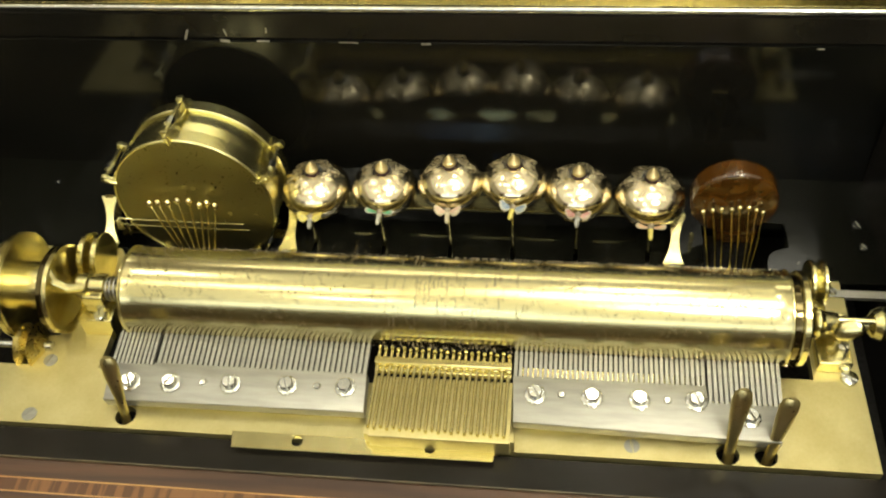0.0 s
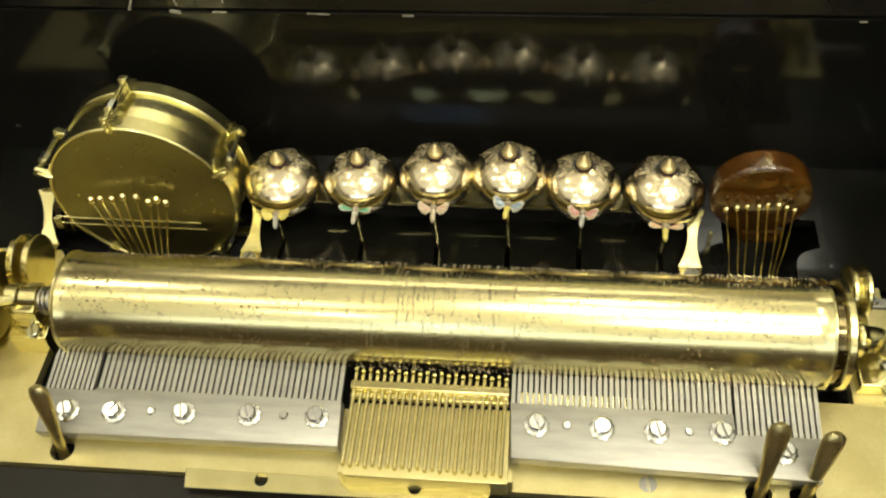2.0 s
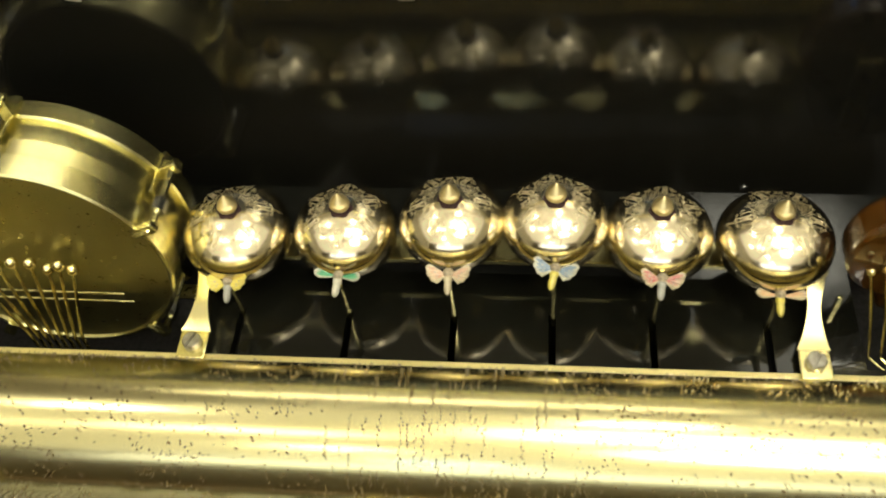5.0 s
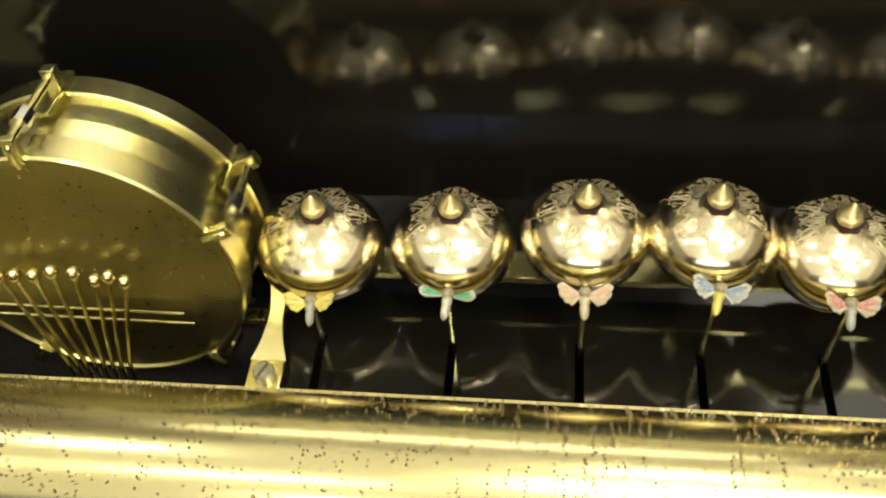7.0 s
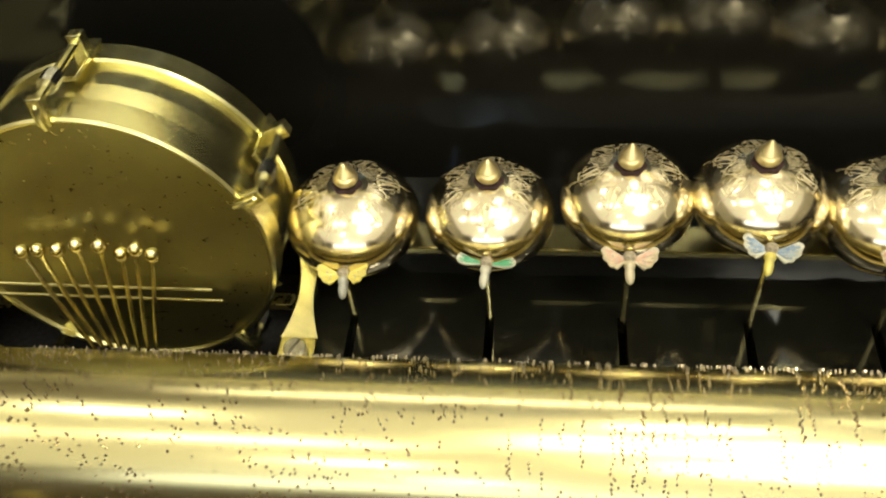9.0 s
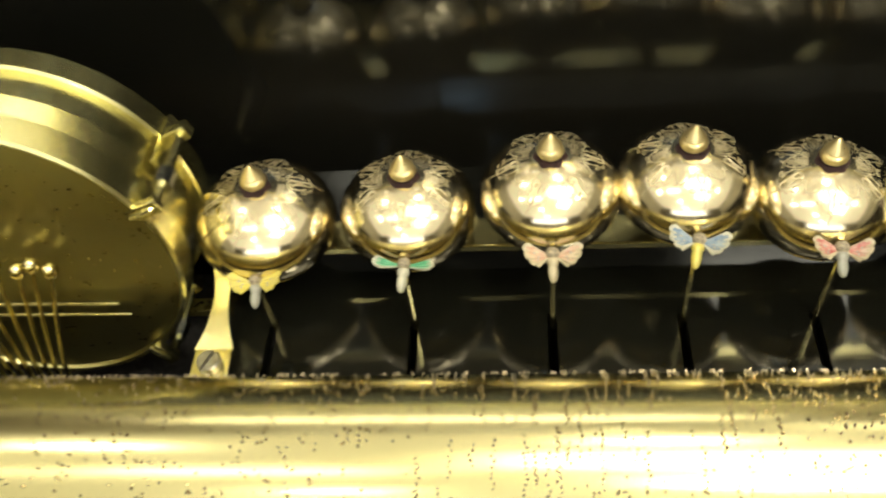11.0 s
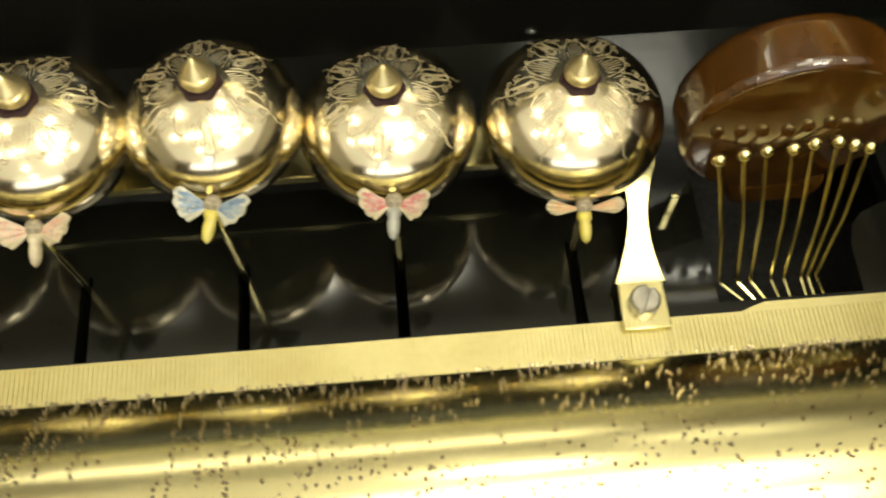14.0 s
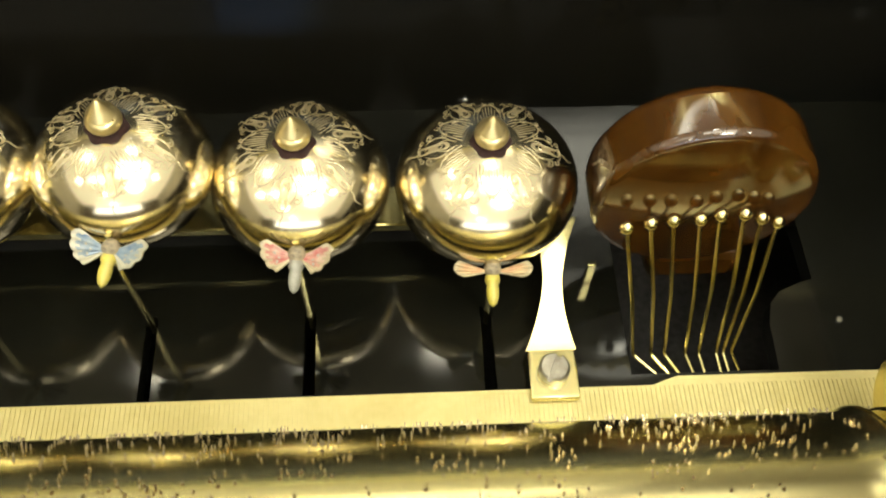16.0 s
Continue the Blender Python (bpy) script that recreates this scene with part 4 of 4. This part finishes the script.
# ---- butterfly hammers ----
def butterfly(x, z, wing_mat, body_mat, tip_mat, spread, turn, slender, foot_dx):
    y = 0.0955
    e = empty("butterfly_hammer", x, y + 0.001, FLOOR_Z, "painted enamel butterfly on a thin brass hammer wire", "hammer", "butterfly hammers")
    base = Vector((x, y + 0.001, FLOOR_Z))
    wire = [(foot_dx, 0.0015, -0.030), (foot_dx * 0.6, 0.0015, 0.006), (foot_dx * 0.2, 0.0010, 0.020), (0.0002, 0.0008, z - FLOOR_Z - 0.002), (0, 0.0030, z - FLOOR_Z + 0.003)]
    part("wire", tube(wire, 0.00078, 8), brass, e, "thin brass wire")
    m = Matrix.Translation((0, -0.001, z - FLOOR_Z)) @ pose(0, 0, 0, 16, 0, turn)
    body = bmesh.new()
    scale = 0.72
    prof = [(0.0, 0.0052), (0.0010, 0.0050), (0.0017, 0.0040), (0.0019, 0.0030), (0.0014, 0.0021), (0.0019, 0.0008), (0.0021, -0.0008), (0.0015, -0.0022), (0.0017, -0.0040), (0.0016, -0.0062), (0.0011, -0.0084), (0.0, -0.0096)]
    lathe([(r * 0.88, h * scale) for r, h in prof], 14, pose(0, 0, 0, -90, 0, 0), body)
    part("body", body, body_mat, e, "painted ridged body").matrix_basis = m
    thorax = ball(bmesh.new(), 0, 0.0022, 0.0006, 0.0021, 0.9)
    part("thorax", thorax, thorax_e, e, "mottled grey-brown head and thorax").matrix_basis = m
    hi, lo = (16, -16) if slender else (27, -52)
    n, rings = 30, 8
    for sgn in (-1, 1):
        grid = []
        for i in range(n + 1):
            u = i / n
            ang = radians(hi + (lo - hi) * u)
            if slender:
                reach = 0.0088 * spread * (0.55 + 0.45 * math.sin(math.pi * (0.25 + 0.6 * u)))
            else:
                reach = 0.0084 * spread * (1 - 0.36 * u) * (0.84 + 0.16 * min(1, u * 6)) * (1 + 0.075 * abs(math.sin(math.pi * 3.5 * u)))
            row = []
            for j in range(rings + 1):
                q = j / rings
                fold = 0.00025 * math.sin(u * 22) * q
                row.append(Vector((sgn * (0.0005 + reach * q * math.cos(ang)), 0.0016 + reach * q * math.sin(ang), 0.0008 + 0.0020 * q * q + fold)))
            grid.append(row)
        bm = bmesh.new()
        layers = [[[bm.verts.new(p + Vector((0, 0, dz))) for p in row] for row in grid] for dz in (0, -0.0006)]
        for lay_ in layers:
            for r, q in zip(lay_, lay_[1:]):
                for j in range(rings):
                    bm.faces.new((r[j], r[j + 1], q[j + 1], q[j]))
        for i in range(n):
            bm.faces.new((layers[0][i][rings], layers[0][i + 1][rings], layers[1][i + 1][rings], layers[1][i][rings]))
        for i in (0, n):
            for j in range(rings):
                bm.faces.new((layers[0][i][j], layers[0][i][j + 1], layers[1][i][j + 1], layers[1][i][j]))
        bmesh.ops.remove_doubles(bm, verts=bm.verts[:], dist=1e-6)
        w = part("wing", bm, tip_mat, e, "pale edged scalloped enamel wing")
        w.matrix_basis = m
        # painted inner field, raised a hair
        fm = bmesh.new()
        rows = [[fm.verts.new(p + Vector((0, 0, 0.00012))) for p in grid[i][1:rings - 1 - (i % 5 == 2)] + [grid[i][rings - 1 - (i % 5 == 2)]]] for i in range(1, int(n * 0.80))]
        for r, q in zip(rows, rows[1:]):
            for j in range(min(len(r), len(q)) - 1):
                fm.faces.new((r[j], r[j + 1], q[j + 1], q[j]))
        part("colour_field", fm, wing_mat, w, "painted colour field of the wing")
        # dark painted spots
        for i, j in ((9, 5), (15, 4), (20, 5)):
            if not slender:
                p = grid[i][j]
                part("spot", lathe([(0.0, 0.0002), (0.00035, 0.0002), (0.0004, 0.0001)], 8, Matrix.Translation(p)), grey_e, w, "dark painted spot")


thorax_e = material("mottled_thorax", (0.36, 0.30, 0.20), 0.6, 0.0, (0.16, 0.13, 0.09), 900, bump=0.4, bump_scale=1500)
cream = paint("cream_enamel", (0.52, 0.45, 0.30), (0.38, 0.31, 0.20))
white_e = paint("white_enamel", (0.52, 0.49, 0.38), (0.38, 0.36, 0.28))
yellow_e = paint("yellow_enamel", (0.62, 0.52, 0.08), (0.50, 0.42, 0.12))
green_e = paint("green_enamel", (0.05, 0.26, 0.12), (0.12, 0.36, 0.20))
pink_e = paint("pink_enamel", (0.46, 0.25, 0.17), (0.52, 0.42, 0.28))
blue_e = paint("blue_enamel", (0.10, 0.16, 0.25), (0.27, 0.32, 0.34))
red_e = paint("red_enamel", (0.40, 0.09, 0.08), (0.48, 0.34, 0.26))
orange_e = paint("orange_enamel", (0.50, 0.26, 0.14), (0.55, 0.42, 0.24))
grey_e = paint("grey_enamel", (0.36, 0.35, 0.30), (0.26, 0.25, 0.21))
FLIES = [(yellow_e, grey_e, yellow_e, 0.95, 4, False), (green_e, white_e, white_e, 1.0, -6, True), (pink_e, cream, cream, 1.0, 0, False),
         (blue_e, yellow_e, white_e, 1.0, -13, False), (red_e, grey_e, cream, 0.95, -6, False), (orange_e, yellow_e, cream, 1.0, -2, True)]
for (x, _, _, z), (wm, bm_, tm, sp, tn, sl) in zip(BELLS, FLIES):
    butterfly(x, z, wm, bm_, tm, sp, tn, sl, 0.0004)


# ---- drum ----
D_X, D_Y, D_Z, D_R = -0.1845, 0.0975, 0.0308, 0.0530


drum_brass = material("pale_satin_brass", (0.79, 0.73, 0.38), 0.28, 1.0, (0.74, 0.68, 0.34), 40, rough2=0.27)


def drum():
    d = empty("drum", D_X, D_Y, D_Z, "small brass drum with tension rods and wire snares", "drum")
    tilt = pose(0, 0, 0, -4.0, 0, 0)

    def inside(name, bm, mat, label="", parent=None):
        ob = part(name, bm, mat, parent or d, label)
        if not parent:
            ob.matrix_basis = tilt
        return ob
    inside("shell", lathe([(D_R - 0.0050, 0.006), (D_R - 0.0022, 0.010), (D_R - 0.0016, 0.020), (D_R - 0.0022, 0.031), (D_R - 0.0050, 0.034)], 96, ALONG_Y), drum_brass)
    inside("front_hoop", lathe([(D_R - 0.0020, 0.0010), (D_R - 0.0016, -0.0002), (D_R - 0.0006, -0.0006), (D_R + 0.0002, 0.0002), (D_R + 0.0002, 0.0100), (D_R - 0.0006, 0.0108), (D_R - 0.0035, 0.0108)], 96, ALONG_Y), drum_brass)
    inside("rear_hoop", lathe([(D_R - 0.0035, 0.0300), (D_R - 0.0006, 0.0300), (D_R + 0.0002, 0.0308), (D_R + 0.0002, 0.0390), (D_R - 0.0006, 0.0398), (D_R - 0.0020, 0.0398)], 96, ALONG_Y), drum_brass)
    inside("drumhead", lathe([(0.0, 0.0012), (D_R - 0.0022, 0.0010), (D_R - 0.0016, 0.0016), (0.0, 0.0024)], 96, ALONG_Y), skin, "dull dark brass drum skin")
    inside("rear_head", lathe([(0.0, 0.0384), (D_R - 0.0022, 0.0384), (D_R - 0.0022, 0.0376), (0.0, 0.0376)], 64, ALONG_Y), skin)
    for ang in (94, 25, -50, -126, 160):
        R = pose(0, 0, 0, 0, 90 - ang, 0)
        lug = part("tension_lug", lathe([(0.0, -0.001), (0.0015, -0.001), (0.0015, 0.031), (0.0, 0.031)], 10, Matrix.Translation((0, 0, D_R + 0.0058)) @ ALONG_Y), drum_brass, d, "brass tension rod with clamps")
        lug.matrix_basis = tilt @ R
        for y0, y1, zz in ((-0.0016, 0.0014, 0.0075), (0.0300, 0.0345, 0.0085)):
            part("clamp", boxed(-0.0024, 0.0024, y0, y1, D_R - 0.002 if y0 < 0 else D_R - 0.001, D_R + zz, 0.0005), drum_brass, lug)
        part("hook", tube([(0, 0.0002, D_R + 0.0060), (0, -0.0016, D_R + 0.0045), (0, -0.0020, D_R + 0.0010), (0, -0.0014, D_R - 0.0028)], 0.0011, 8), drum_brass, lug)
        part("nut", lathe([(0.0, 0.0075), (0.0030, 0.0075), (0.0030, 0.0085), (0.0030, 0.0125), (0.0030, 0.0137), (0.0, 0.0137)], 8, Matrix.Translation((0, 0, D_R + 0.0058)) @ ALONG_Y), steel_bright, lug, "square steel nut")
        part("strap", boxed(-0.0032, 0.0032, 0.0180, 0.0400, D_R + 0.0003, D_R + 0.0018, 0.0003), drum_brass, lug)
    for z, xa, xb in ((-0.0152, -0.0560, 0.0300), (-0.0204, -0.0550, 0.0325)):
        inside("snare_wire", tube([(xa, -0.0022, z + 0.0020), (xa + 0.01, -0.0022, z + 0.0012), (xb, -0.0022, z)], 0.00055, 8), drum_brass)
    inside("snare_anchor", boxed(-0.0585, -0.0540, -0.0030, -0.0008, -0.0235, -0.0145, 0.0006), drum_brass)
    s = empty("drum_stand", D_X, 0.10, 0.0, "waisted brass bracket and cross bar holding the drum", "stand")
    bracket(-0.2480, -0.008, s)
    lay(s, "cross_bar", boxed(-0.2600, -0.1300, 0.1190, 0.1250, -0.0262, -0.0232, 0.0004), brass_old)
    lay(s, "upright", boxed(-0.2590, -0.2530, 0.1165, 0.1190, -0.0262, 0.0140, 0.0004), brass_old)


drum()


ball_brass = material("bright_ball_brass", (0.84, 0.74, 0.42), 0.13, 1.0, (0.78, 0.67, 0.34), 200)


def beater(name, group, label, head, knee, foot, r):
    e = empty(name, *knee, label, "beater", group)
    h, k, f = Vector(head), Vector(knee), Vector(foot)
    mid = k.lerp(h, 0.5) + Vector((0.0004, -0.0010, 0))
    lay(e, "rod", tube([f, k + (f - k) * 0.06, k + (h - k) * 0.03, mid, h], r * 0.3, 8), brass, "thin brass rod")
    lay(e, "ball_tip", ball(bmesh.new(), *head, r, 1.15), ball_brass, "round brass ball tip")


drum_heads = [(-0.2130, 0.0279), (-0.2072, 0.0287), (-0.2004, 0.0290), (-0.1932, 0.0314), (-0.1857, 0.0312), (-0.1795, 0.0276), (-0.1741, 0.0300), (-0.1693, 0.0274)]
for i, (x, z) in enumerate(drum_heads):
    kx = -0.1972 + i * 0.0032
    beater("drum_beater", "drum beaters", "ball-tipped brass drum beater on a thin rod", (x, 0.0935, z + 0.0064), (kx, 0.0815, 0.0005), (kx + 0.0005, 0.0790, -0.020), 0.0025)

# ---- wood block ----
W_X, W_Y, W_Z, W_R = 0.1552, 0.1054, 0.0361, 0.0260


def wood_block():
    w = empty("wood_block", W_X, W_Y, W_Z, "round varnished brown wood block on a foot", "wood block")
    r = W_R
    prof = [(0.0, -0.0024)] + [(r * q, -0.0024 * (1 - (r * q / (r - 0.0016)) ** 2)) for q in (0.1, 0.2, 0.3, 0.4, 0.5, 0.6, 0.7, 0.78, 0.85, 0.90)] + [(r - 0.0016, 0.0), (r - 0.0010, 0.0003), (r - 0.0003, 0.0010), (r, 0.0022), (r, 0.0118), (r - 0.0007, 0.0138), (r - 0.0022, 0.0155), (r - 0.0045, 0.0162), (0.0, 0.0163)]
    bm = lathe(prof, 96, ALONG_Y)
    part("body", bm, block_wood, w).matrix_basis = pose(0, 0, 0, 0, 0, -0.5)
    part("bolt", lathe([(0.0, 0.0160), (0.0040, 0.0160), (0.0040, 0.0235), (0.0, 0.0235)], 12, ALONG_Y), brass, w)
    part("foot", boxed(-0.0065, 0.0185, 0.0010, 0.0120, -0.0375, -0.0240, 0.0034), block_wood, w, "rounded wooden foot")
    part("post", boxed(-0.005, 0.005, 0.0226, 0.0256, FLOOR_Z - W_Z + 0.0002, 0.006, 0.0004), brass_old, w, "brass post behind")


wood_block()
wood_heads = [(0.1368, 0.0353), (0.1421, 0.0369), (0.1471, 0.0379), (0.1532, 0.0381), (0.1575, 0.0397), (0.1629, 0.0399), (0.1674, 0.0381), (0.1718, 0.0362)]
wood_knees = [0.1429, 0.1476, 0.1510, 0.1564, 0.1599, 0.1644, 0.1662, 0.1683]
wood_feet = [0.1486, 0.1515, 0.1540, 0.1574, 0.1602, 0.1643, 0.1664, 0.1691]
for (x, z), kx, fx in zip(wood_heads, wood_knees, wood_feet):
    beater("wood_block_beater", "wood block beaters", "ball-tipped brass wood block beater on a bent rod", (x - 0.0002, 0.1004, z - 0.0004), (kx, 0.0852, -0.0012), (fx + 0.0012, 0.0792, -0.0035), 0.0017)

# ---- small screws in the floor board ----
for x, y, r in ((0.2400, 0.1272, 0.0030), (0.2410, 0.1088, 0.0026), (-0.3100, 0.1450, 0.0018), (0.1990, 0.0935, 0.0008), (0.105, 0.163, 0.0016)):
    tagged(part("board_screw", screw_mesh(r, 0.0007, 30), None, None, m=pose(x, y, FLOOR_Z)), "small worn steel screw in the black board", "screw", "board screws")

# ---- small brass tab behind the bell bracket ----
tab = empty("brass_tab", 0.1340, 0.1085, FLOOR_Z, "small upright brass tab on the black board", "tab")
lay(tab, "tab", boxed(0.1328, 0.1352, 0.1065, 0.1080, FLOOR_Z, 0.0075, 0.0004), brass)
